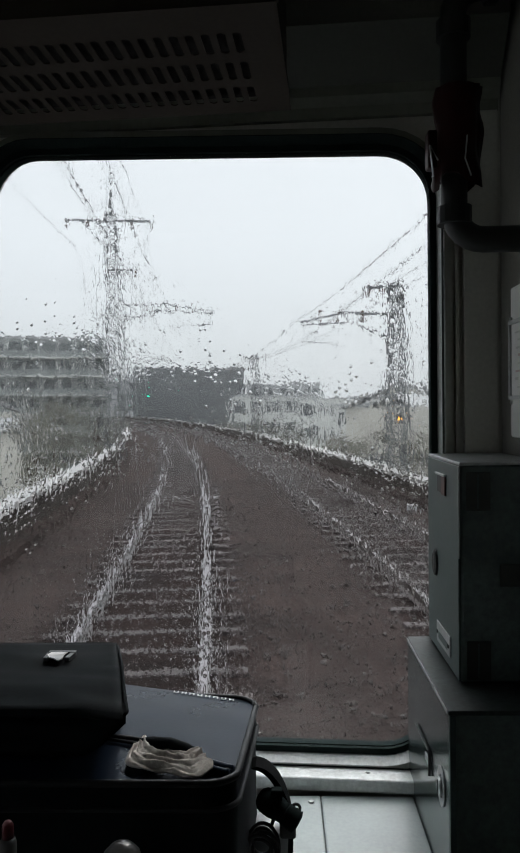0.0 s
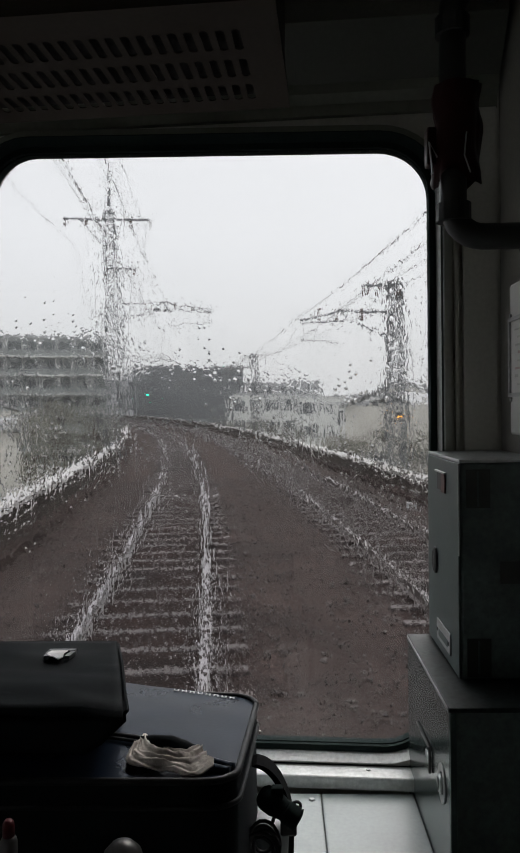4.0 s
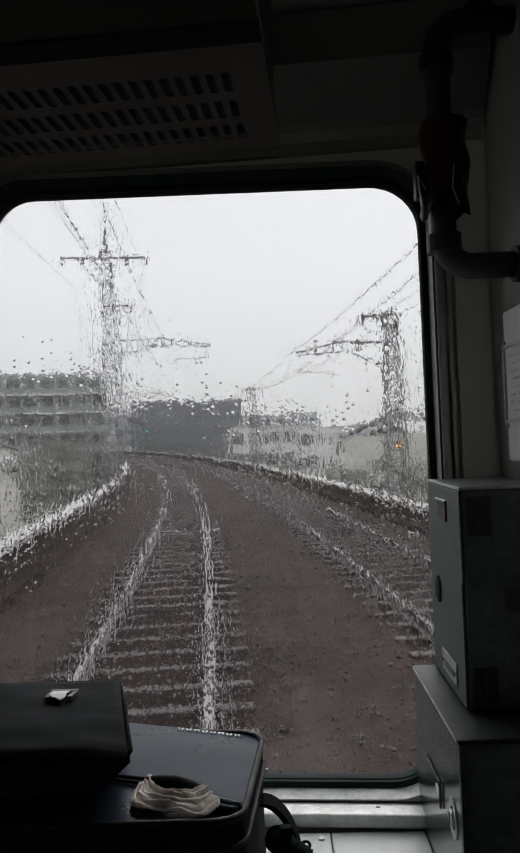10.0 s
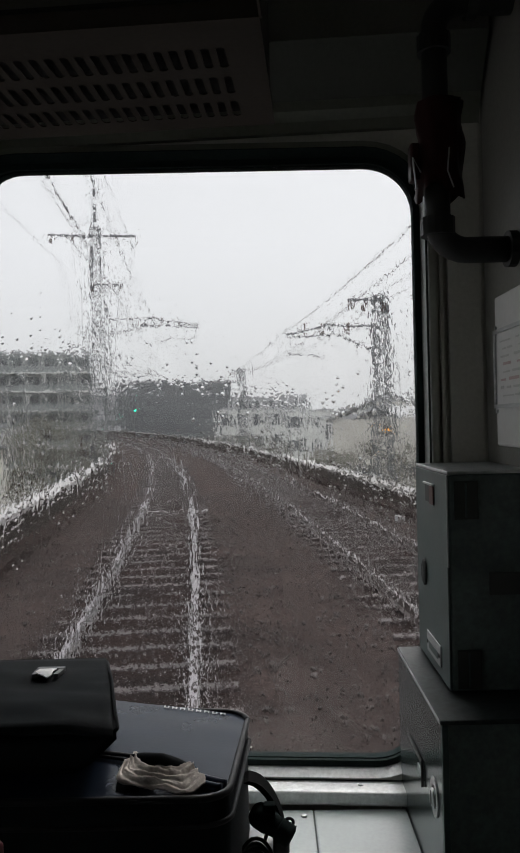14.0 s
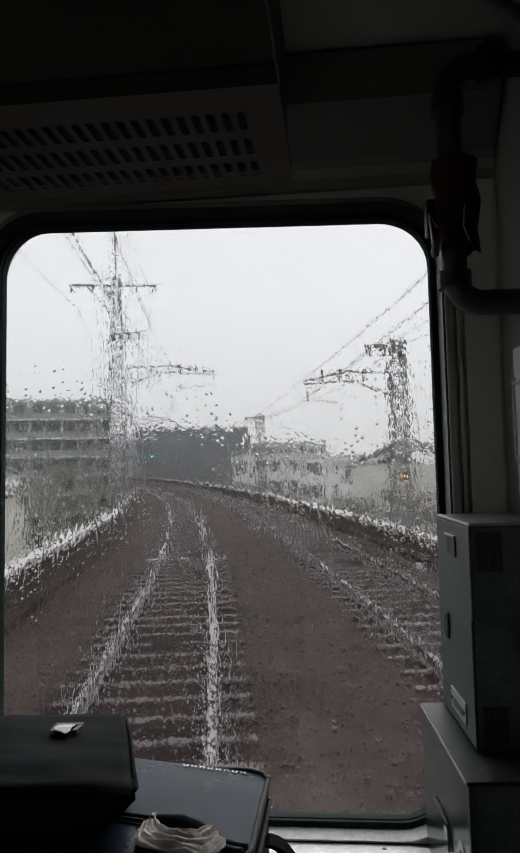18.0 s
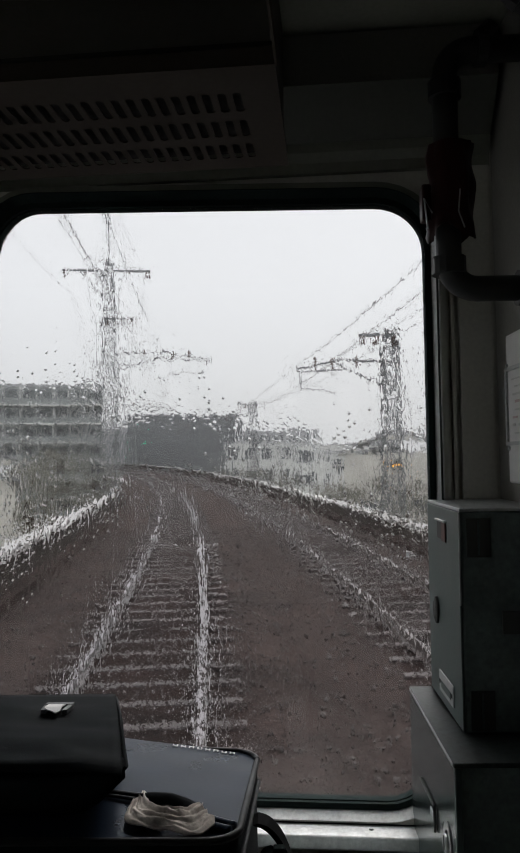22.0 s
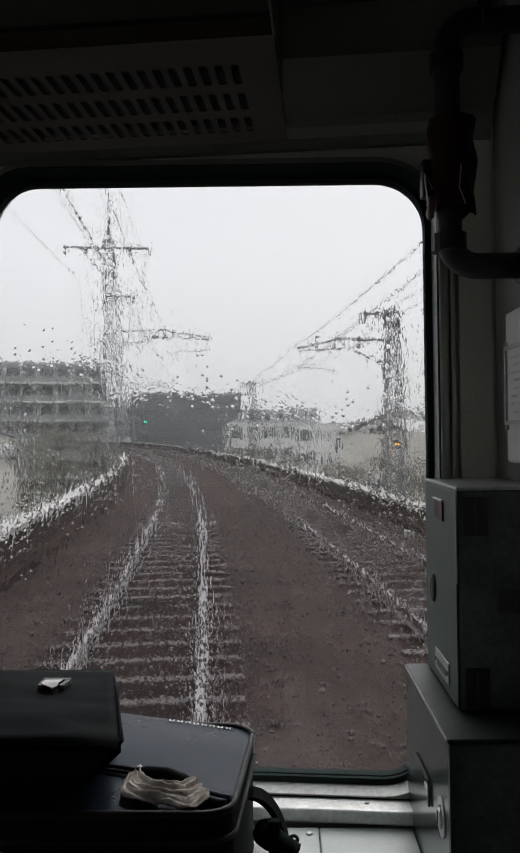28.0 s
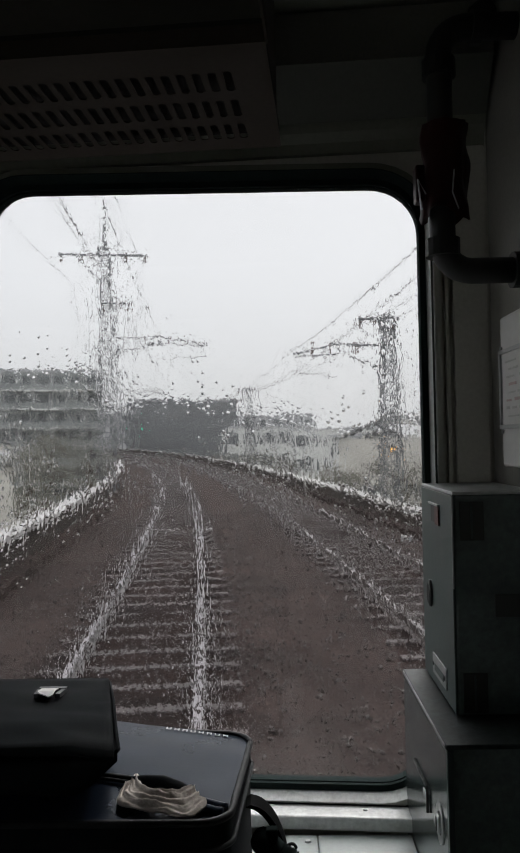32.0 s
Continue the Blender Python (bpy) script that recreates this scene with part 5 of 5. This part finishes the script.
def mast(h, w0, w1, reach, bracket_z, cross, label):
    t = thing("catenary_mast", label=label, category="catenary mast", group="masts along the line")
    for k in range(4):
        c = ((-1, -1), (1, -1), (1, 1), (-1, 1))[k]
        part("leg", tube([(c[0] * w0 / 2, c[1] * w0 / 2, -1.2), (c[0] * w0 / 2, c[1] * w0 / 2, 0), (c[0] * w1 / 2, c[1] * w1 / 2, h)], 0.055, 6), M["mast"], t)
        bm = bmesh.new()
        lattice(bm, h, w0, w1, int(h / 0.62), k)
        part("bracing", bm, M["mast"], t)
    part("footing", box(-w0 * 0.8, w0 * 0.8, -w0 * 0.8, w0 * 0.8, -1.95, -1.1, 0.03), M["concrete"], t)
    # bracket over the track: a top boom, a raking strut and a registration arm
    part("bracket_boom", tube([(0, 0, bracket_z + 0.25), (reach * 0.55, 0, bracket_z + 0.33), (reach, 0, bracket_z - 0.05)], 0.04, 8), M["mast"], t)
    part("bracket_strut", tube([(0, 0, bracket_z - 0.75), (reach * 0.5, 0, bracket_z - 0.02), (reach * 0.56, 0, bracket_z + 0.28)], 0.035, 8), M["mast"], t)
    part("bracket_tie", tube([(reach * 0.42, 0, bracket_z - 0.02), (reach * 1.0, 0, bracket_z - 0.15)], 0.032, 8), M["mast"], t)
    part("registration_arm", tube([(reach * 0.60, 0, bracket_z - 0.95), (reach * 0.72, 0, bracket_z - 0.80), (reach * 0.98, 0, bracket_z - 0.78)], 0.02, 6), M["mast"], t)
    part("drop_rod", tube([(reach * 0.97, 0, bracket_z - 0.12), (reach * 0.97, 0, bracket_z - 0.8)], 0.018, 6), M["mast"], t)
    for x in (0.35, 0.62, 0.80):
        bm = bmesh.new()
        zz = bracket_z - 0.05
        add_tube(bm, [(reach * x, 0, zz + 0.06 * k) for k in range(9)], [0.03, 0.075, 0.03, 0.075, 0.03, 0.075, 0.03, 0.075, 0.03], 8)
        part("insulator", bm, M["insul"], t, smooth=False)
    if cross[0][1] > 2:
        part("crossarm_strut", tube([(-cross[0][1] * 0.62, 0, cross[0][0] - 0.05), (-0.2, 0, cross[0][0] - 1.6)], 0.035, 6), M["mast"], t)
    for z, l0, l1 in cross:
        part("crossarm", box(-l0, l1, -0.06, 0.06, z - 0.05, z + 0.05), M["mast"], t)
        for x in (-l0 + 0.1, -l0 * 0.5, l1 * 0.5, l1 - 0.1):
            part("insulator", tube([(x, 0, z - 0.05), (x, 0, z - 0.12), (x, 0, z - 0.2), (x, 0, z - 0.3), (x, 0, z - 0.42)], [0.03, 0.085, 0.04, 0.085, 0.03], 8), M["insul"], t)
    return t


L_SPOTS = (41.0, 84, 127, 166, 212, 258, 304)
R_SPOTS = (27.5, 66, 110, 156, 202, 248, 294)


def masts_and_wires():
    lm = mast(13.4, 0.90, 0.45, 5.6, 8.1, ((13.0, 2.5, 2.3), (10.3, 0.3, 1.4)), "tall lattice steel mast carrying wires beside the parapet")
    part("top_pole", tube([(0, 0, 13.3), (0, 0, 17.8)], [0.10, 0.05], 6), M["mast"], lm, "thin pole on the mast's top")
    lm.matrix_basis = at_line(L_SPOTS[0], L_PAR - 0.12)
    for s in L_SPOTS[1:]:
        copy_thing(lm, at_line(s, L_PAR - 0.12))
    rm = mast(7.4, 0.70, 0.42, -3.7, 5.9, ((7.2, 1.2, 0.4),), "shorter lattice steel mast with a bracket over the track")
    rm.matrix_basis = at_line(R_SPOTS[0], R_PAR + 1.0)
    for s in R_SPOTS[1:]:
        copy_thing(rm, at_line(s, R_PAR + 1.0))

    def wire(name, spots, off, z, sag, r, label):
        for a, b in zip(spots, spots[1:]):
            p, q = on_line(a, off, z), on_line(b, off, z)
            pts = [p.lerp(q, k / 10) - Vector((0, 0, sag * 4 * (k / 10) * (1 - k / 10))) for k in range(11)]
            tagged(part(name, tube(pts, r, 5), M["wire"]), label, "wire", group="overhead wires")

    left, right = (-12,) + L_SPOTS, (-10,) + R_SPOTS
    wire("contact_wire", left, 0.0, 5.25, 0.03, 0.010, "taut dark contact wire over the track")
    wire("catenary_wire", left, 0.0, 7.3, 0.9, 0.010, "sagging dark catenary wire over the track")
    wire("contact_wire", right, 4.45, 5.0, 0.03, 0.010, "taut dark contact wire over the track")
    wire("catenary_wire", right, 4.45, 5.9, 0.5, 0.010, "sagging dark catenary wire over the track")
    wire("power_line", left, L_PAR - 2.1, 11.6, 0.8, 0.012, "dark power line hung between the masts")
    wire("power_line", left, L_PAR + 1.9, 12.5, 0.8, 0.012, "dark power line hung between the masts")
    wire("power_line", left, L_PAR + 1.1, 9.8, 0.7, 0.010, "dark power line hung between the masts")
    wire("power_line", right, R_PAR + 0.0, 7.0, 0.6, 0.010, "dark power line hung between the masts")
    wire("power_line", right, R_PAR + 1.2, 7.2, 0.6, 0.010, "dark power line hung between the masts")


ground_and_deck()
tracks()
parapet("parapet_left", L_PAR, -1, 0.49, "stained concrete parapet with a pale wet coping")
parapet("parapet_right", R_PAR, 1, 0.26, "stained concrete parapet with a darker grey coping")
masts_and_wires()


# ---- the town along the line ----
GZ = -6.0


def block(name, m, w, d, h, wall, label, floors=0, cols=0, category="building", balcony=False, roof=True, group="", side_cols=0):
    """A flat-roofed building: its walls, roof slab, windows on the front and sides, balconies."""
    b = thing(name, m, label=label, category=category, group=group)
    part("wall", box(-w / 2, w / 2, 0, d, 0, h), M[wall], b)
    part("roof", box(-w / 2 - 0.15, w / 2 + 0.15, -0.15, d + 0.15, h + 0.004, h + 0.35), M["mid_clad"], b, "parapet roof slab")
    fh = h / max(1, floors)
    pw = bpy.data.meshes.new("window")
    bm = bmesh.new()
    cw = w / max(1, cols)
    add_box(bm, -cw * 0.32, cw * 0.32, -0.05, 0.02, 0, fh * 0.5)
    bm.to_mesh(pw)
    bm.free()
    pw.materials.append(M["glass_dark"])
    fr = bpy.data.meshes.new("window_frame")
    bm = bmesh.new()
    add_box(bm, -cw * 0.34, cw * 0.34, -0.09, 0.01, -0.12, -0.004)
    add_box(bm, -0.03, 0.03, -0.08, 0.01, 0.0, fh * 0.5)
    bm.to_mesh(fr)
    bm.free()
    fr.materials.append(M["mid_clad"])
    for i in range(floors):
        for j in range(cols):
            o = new("window", pw)
            o.matrix_basis = pose(-w / 2 + cw * (j + 0.5), 0, fh * (i + 0.3))
            o.parent = b
            f = new("frame", fr)
            f.parent = o
        for j in range(side_cols):
            for sx, rz in ((-1, -90), (1, 90)):
                o = new("window", pw)
                o.matrix_basis = pose(sx * w / 2, d * (j + 0.5) / side_cols, fh * (i + 0.3), 0, 0, rz)
                o.parent = b
        if balcony:
            bal = part("balcony", box(-w / 2 - 0.02, w / 2 + 0.02, -1.5, -0.002, fh * i - 0.1, fh * i + 0.1), M["pale"], b, "pale balcony slab")
            part("parapet", box(-w / 2, w / 2, -1.5, -1.38, fh * i + 0.102, fh * i + 1.0), M["green_clad"], bal)
            for j in range(cols + 1):
                part("divider", box(-w / 2 + cw * j - 0.08, -w / 2 + cw * j + 0.08, -1.37, -0.003, fh * i + 0.102, fh * (i + 1) - 0.102), M["pale"], bal)
    return b


def house(m, w, d, h, wall, label):
    b = thing("house", m, label=label, category="house", group="houses beside the viaduct")
    part("wall", box(-w / 2, w / 2, 0, d, 0, h), M[wall], b)
    bm = bmesh.new()
    e, rh = 0.5, w * 0.22
    vs = [bm.verts.new(p) for p in ((-w / 2 - e, -e, h - 0.1), (w / 2 + e, -e, h - 0.1), (0, -e, h + rh), (-w / 2 - e, d + e, h - 0.1), (w / 2 + e, d + e, h - 0.1), (0, d + e, h + rh),
                                    (-w / 2 - e, -e, h + 0.1), (w / 2 + e, -e, h + 0.1), (0, -e, h + rh + 0.2), (-w / 2 - e, d + e, h + 0.1), (w / 2 + e, d + e, h + 0.1), (0, d + e, h + rh + 0.2))]
    for q in ((6, 8, 11, 9), (8, 7, 10, 11), (0, 3, 5, 2), (2, 5, 4, 1), (0, 2, 8, 6), (2, 1, 7, 8), (3, 9, 11, 5), (5, 11, 10, 4), (0, 6, 9, 3), (1, 4, 10, 7)):
        bm.faces.new([vs[i] for i in q])
    part("roof", bm, M["roof"], b, "dark pitched tile roof")
    for x in (-w * 0.25, w * 0.22):
        for z in (1.0, 3.6):
            if z + 1.3 < h:
                o = part("window", box(x - 0.8, x + 0.8, -0.06, 0.02, z, z + 1.2), M["glass_dark"], b)
                part("sill", box(x - 0.9, x + 0.9, -0.14, -0.002, z - 0.1, z - 0.004), M["pale"], o)
    for sx in (-1, 1):
        xa, xb = sorted((sx * (w / 2 - 0.02), sx * (w / 2 + 0.06)))
        for y in (d * 0.25, d * 0.68):
            for z in (1.0, 3.6):
                if z + 1.3 < h:
                    o = part("window", box(xa, xb, y - 0.7, y + 0.7, z, z + 1.15), M["glass_dark"], b)
                    part("sill", box(min(sx * (w / 2 + 0.002), sx * (w / 2 + 0.14)), max(sx * (w / 2 + 0.002), sx * (w / 2 + 0.14)), y - 0.8, y + 0.8, z - 0.1, z - 0.004), M["pale"], o)
        part("gutter", tube([(sx * (w / 2 + 0.56), -0.4, h - 0.12), (sx * (w / 2 + 0.56), d + 0.4, h - 0.12)], 0.07, 6), M["mid_clad"], b, "grey rain gutter")
    if h > 6.2:
        part("balcony", box(-w * 0.42, w * 0.02, -1.0, -0.15, 3.05, 3.25), M["mid_clad"], b)
        part("balcony_rail", box(-w * 0.42, w * 0.02, -1.0, -0.94, 3.2505, 4.15), M["pale"], b, "pale balcony front")
    return b


def facing(x, y, z=GZ):
    """A place whose front looks towards the train."""
    return Matrix.Translation((x, y, z)) @ Matrix.Rotation(math.atan2(-x, y) , 4, "Z")


def by_line(s, off, turn=0.0):
    p = on_line(s, off)
    return Matrix.Translation((p.x, p.y, GZ)) @ Matrix.Rotation(-LINE[max(-160, min(459, int(s)))][2] + radians(turn), 4, "Z")


def town():
    rng = random.Random(11)
    block("office_building", facing(-20.0, 158), 24, 18, 18.0, "dark_clad", "large dark grey clad building beside the line", 6, 9, side_cols=6)
    for x, y, w, h, wall in ((19, 60, 10, 7.6, "pale"), (31, 78, 16, 8.6, "pale"), (12, 84, 12, 9.2, "pale"), (9, 112, 14, 10.4, "pale"), (36, 110, 22, 11, "mid_clad")):
        block("low_building", facing(x, y), w, 10, h, wall, "plain low town building under the grey sky", 3, max(2, int(w / 4)), group="low town buildings")
    house(facing(-19.6, 43), 7.5, 9, 7.6, "beige", "beige gabled house with a dark tiled roof")
    block("warehouse", facing(-1.5, 128), 15, 14, 11.2, "pale", "pale grey warehouse beside the line", 3, 5)
    block("apartment_block", facing(-37.0, 112), 20, 10, 20.3, "green_clad", "grey-green apartment block with long pale balcony slabs", 7, 8, balcony=True, side_cols=3)
    block("low_building", facing(-60, 262), 26, 14, 20, "mid_clad", "plain grey town building under the grey sky", 5, 6, group="low town buildings")
    block("commercial_building", by_line(430, -22), 24, 20, 24, "redbld", "faded red commercial building far along the line", 5, 6)
    spots = []
    for k in range(46):
        y = rng.uniform(60, 330)
        x = rng.uniform(-120, 95) * (0.4 + y / 260)
        s = min(range(0, 440, 4), key=lambda q: (on_line(q) - Vector((x, y, 0))).length_squared)
        d = (on_line(s) - Vector((x, y, on_line(s).z))).length
        if d < 19 or any((a - x) ** 2 + (b - y) ** 2 < 15 ** 2 for a, b in spots):
            continue
        if (abs(x + 20 * y / 158) < 17 * y / 158 and y < 190) or ((x + 37.5) ** 2 + (y - 113) ** 2 < 19 ** 2):
            continue
        spots.append((x, y))
        h = rng.choice((6.5, 7, 8, 9))
        if y > 150 and rng.random() < 0.5:
            block("low_building", facing(x, y), rng.uniform(10, 20), rng.uniform(9, 14), rng.uniform(9, 14) + y * 0.012, rng.choice(("pale", "mid_clad", "beige")), "plain low town building under the grey sky", 3, 5, group="low town buildings")
        else:
            house(facing(x, y) @ pose(0, 0, 0, 0, 0, rng.choice((0, 90, 20, -30))), rng.uniform(8, 11), rng.uniform(8, 12), h, rng.choice(("beige", "pale", "mid_clad")), "two-storey house with a dark tiled roof")


def house_rows():
    """Close rows of houses whose roofs reach about the parapet's height."""
    rng = random.Random(23)
    used = []
    for k in range(900):
        if len(used) >= 78:
            break
        s = rng.uniform(14, 210)
        off = -rng.uniform(13, 85) if rng.random() < 0.55 else rng.uniform(26, 95)
        p = on_line(s, off)
        near = min((on_line(q) - p).length for q in range(0, 300, 6))
        if near < (12.0 if off < 0 else 17) or any((p.x - x) ** 2 + (p.y - y) ** 2 < 11.5 ** 2 for x, y in used):
            continue
        if (p.y > 95 and abs(p.x + 20 * p.y / 158) < 19) or ((p.x + 37.5) ** 2 + (p.y - 113) ** 2 < 19 ** 2):
            continue
        if any((p.x - x) ** 2 + (p.y - y) ** 2 < 8 ** 2 for x, y in ((-20.5, 60), (-19.5, 76), (-27.5, 88))):
            continue
        if any((p.x - x) ** 2 + (p.y - y) ** 2 < 15 ** 2 for x, y in ((-17.3, 43), (17, 58), (29, 74), (12, 84), (9, 112), (36, 110), (-1.5, 128))):
            continue
        used.append((p.x, p.y))
        house(Matrix.Translation((p.x, p.y, GZ)) @ Matrix.Rotation(-LINE[int(s)][2] + radians(rng.choice((0, 90, 90, 15, -20))), 4, "Z"),
              rng.uniform(7.5, 10.5), rng.uniform(8, 10), rng.uniform(5.4, 7.2), rng.choice(("beige", "pale", "pale", "mid_clad")), "two-storey house with a grey tiled roof")


def line_side_things():
    # the colour-light signal far along the curve
    g = thing("railway_signal", at_line(148, R_PAR + 0.75), label="railway colour-light signal showing green on a post", category="signal")
    part("post", tube([(0, 0, -1.95), (0, 0, 5.2)], 0.08, 8), M["mast"], g)
    head = part("head", box(-0.28, 0.28, -0.1, 0.1, 4.2, 5.9, 0.05), M["plastic"], g, "black signal head")
    part("lens", tube([(0, -0.102, 4.6), (0, -0.14, 4.6)], 0.16, 14), M["green_lamp"], head, "lit green lens")
    for z in (5.05, 5.5):
        part("dark_lens", tube([(0, -0.102, z), (0, -0.13, z)], 0.14, 14), M["glass_dark"], head)
    part("ladder", tube([(0.12, 0.12, -1.9), (0.12, 0.12, 4.2)], 0.03, 6), M["mast"], g)
    # the road crossing lamps beyond the parapet
    c = thing("crossing_lamp", Matrix.Translation((7.6, 46, GZ)), label="amber warning lamps on a pole beside the road", category="warning lamp")
    part("pole", tube([(0, 0, 0), (0, 0, 8.6)], 0.07, 8), M["mast"], c)
    part("board", box(-0.45, 0.45, -0.05, 0.05, 7.9, 8.5, 0.03), M["plastic"], c)
    for x in (-0.25, 0.25):
        part("lamp", tube([(x, -0.052, 8.2), (x, -0.12, 8.2)], 0.09, 12), M["amber_lamp"], c, "lit amber lamp")
    # marker with amber lamps between the tracks, behind
    m = thing("track_marker", at_line(-33, 2.3), label="dark track marker with three amber lamps between tracks", category="track marker")
    part("post", box(-0.2, 0.2, -0.08, 0.08, -0.3, 1.5, 0.02), M["plastic"], m)
    for z in (0.5, 0.9, 1.3):
        part("lamp", tube([(0, -0.082, z), (0, -0.13, z)], 0.09, 12), M["amber_lamp"], m, "lit amber lamp")
    y = thing("relay_box", at_line(215, 2.2), label="weathered yellow relay box on the ballast", category="relay box")
    part("body", box(-0.45, 0.45, -0.35, 0.35, -0.3, 0.55, 0.03), M["yellow"], y)
    part("lid", box(-0.5, 0.5, -0.4, 0.4, 0.552, 0.6, 0.02), M["mast"], y)
    part("conduit", tube([(0, 0.36, -0.16), (-0.4, 3.0, -0.16), (-0.8, 5.0, -0.16)], 0.05, 6), M["pale_bar"], y)
    for s, off, w, col, lab in ((214, 2.3, 0.9, "plastic", "low dark cable box between the two tracks"), (262, 2.9, 0.7, "sleeper", "low brown point-heater box between the tracks")):
        q = thing("cable_box", at_line(s, off, -0.24), label=lab, category="cable box")
        part("body", box(-w / 2, w / 2, -0.3, 0.3, 0.0, 0.3, 0.02), M[col], q)
        part("lid", box(-w / 2 - 0.03, w / 2 + 0.03, -0.33, 0.33, 0.3015, 0.34, 0.01), M["mast"], q)
        for x in (-0.25, 0.25):
            part("grip", tube([(x - 0.08, 0, 0.342), (x - 0.07, 0, 0.38), (x + 0.07, 0, 0.38), (x + 0.08, 0, 0.342)], 0.012, 6), M["mast"], q)
    ph = thing("line_telephone_post", at_line(206, L_PAR + 0.45, -0.36), label="yellow telephone cabinet on a post beside the parapet", category="telephone post")
    part("post", tube([(0, 0, 0), (0, 0, 1.1)], 0.05, 8), M["mast"], ph)
    part("cabinet", box(-0.25, 0.25, -0.16, 0.16, 1.1, 2.0, 0.02), M["yellow"], ph)
    part("hood", box(-0.3, 0.3, -0.22, 0.2, 2.002, 2.06, 0.015), M["mast"], ph)
    block("brown_shed", by_line(-138, -17, 90), 16, 9, 9.0, "rust", "orange-brown shed standing close to the viaduct", 2, 4)
    # small white junction boxes beside the second track
    for s in (19, 49, 93):
        q = thing("junction_box", at_line(s, R_PAR - 1.05, -0.22), label="small white junction box beside the track", category="junction box", group="junction boxes")
        part("body", box(-0.11, 0.11, -0.08, 0.08, 0, 0.17, 0.012), M["mid_clad"], q)
        part("lid", box(-0.125, 0.125, -0.095, 0.095, 0.1715, 0.19, 0.006), M["pale_bar"], q)
    # the gravelled strip between the tracks at the far end of the line behind
    tagged(part("gravel_strip", sweep([(1.35, -0.28), (3.1, -0.28), (3.1, -0.04), (1.35, -0.04)], -142, -112, 3), M["rust"]), "orange-brown gravelled strip between the tracks", "gravel strip", kind=S)


def terraced_apartments():
    """The stepped pinkish apartment house passed at the start."""
    t = thing("terraced_apartment_house", by_line(-62, 24, -90), label="pinkish beige apartment house stepping down towards the line", category="apartment house")
    for i in range(7):
        w = 34 - 3.4 * i
        part("storey", box(-17, -17 + w, 0, 14, 3 * i, 3 * i + 2.98), M["pink"], t)
        bal = part("balcony", box(-17, -17 + w + 2.2, -1.3, -0.003, 3 * i - 0.1, 3 * i + 0.12), M["pink"], t)
        part("parapet", box(-17, -17 + w + 2.2, -1.3, -1.18, 3 * i + 0.122, 3 * i + 1.05), M["pink"], bal)
        for j in range(int(w / 4.2)):
            x = -15.4 + 4.2 * j
            o = part("window", box(x, x + 2.4, -0.05, 0.02, 3 * i + 0.5, 3 * i + 2.4), M["glass_dark"], t)
            part("frame", box(x + 1.16, x + 1.24, -0.09, -0.052, 3 * i + 0.5, 3 * i + 2.4), M["pale"], o)
    part("roof", box(-17.2, -17 + 34 - 20.4 + 0.2, -0.2, 14.2, 21.0, 21.4), M["mid_clad"], t)


def tree(m, h, seed, label):
    rng = random.Random(seed)
    t = thing("tree", m, label=label, category="tree", group="trees beside the viaduct")
    bm = bmesh.new()
    add_tube(bm, [(0, 0, 0), (0.1, 0, h * 0.3), (0.0, 0.1, h * 0.6), (0.1, 0.1, h * 0.92)], [h * 0.03, h * 0.024, h * 0.015, h * 0.004], 8)
    tips = []
    for k in range(14):
        z = h * rng.uniform(0.3, 0.85)
        a, l = rng.random() * 6.28, h * rng.uniform(0.18, 0.34) * (1.1 - 0.5 * z / h)
        q = Vector((math.cos(a) * l, math.sin(a) * l, z + l * 0.55))
        add_tube(bm, [(0, 0, z), (q.x * 0.5, q.y * 0.5, z + l * 0.35), q], [h * 0.010, h * 0.006, h * 0.002], 5)
        tips.append(q)
    part("trunk", bm, M["bark"], t, smooth=True)
    verts, faces = [], []
    for k in range(1500):
        c = rng.choice(tips) + Vector((rng.gauss(0, 1), rng.gauss(0, 1), rng.gauss(0, 0.8))) * h * 0.075
        q = Euler((rng.random() * 6, rng.random() * 6, rng.random() * 6)).to_matrix()
        r = h * rng.uniform(0.012, 0.024)
        n0 = len(verts)
        verts += [tuple(c + q @ Vector(v)) for v in ((-r, 0, 0), (0, -r * 0.5, 0.1 * r), (r, 0, 0), (0, r * 0.5, 0.1 * r))]
        faces.append((n0, n0 + 1, n0 + 2, n0 + 3))
    me = bpy.data.meshes.new("crown")
    me.from_pydata(verts, [], faces)
    me.materials.append(M["leaf"])
    o = new("crown", me)
    o.parent = t


def trees():
    rng = random.Random(3)
    for k, (s, off) in enumerate(((60, 14.5), (76, 13), (95, 14), (48, 16), (41, 19), (115, 15))):
        p = on_line(s, off)
        tree(Matrix.Translation((p.x, p.y, GZ)), rng.uniform(6.5, 8.5), k, "dark wet tree beside the railway viaduct")
    for k, (x, y, h) in enumerate(((-20.5, 60, 8.6), (-19.5, 76, 9.2), (-27.5, 88, 10.0))):
        tree(Matrix.Translation((x, y, GZ)), h, 20 + k, "dark wet tree between low houses under the viaduct")


town()
house_rows()
line_side_things()
terraced_apartments()
trees()
loose_stones()
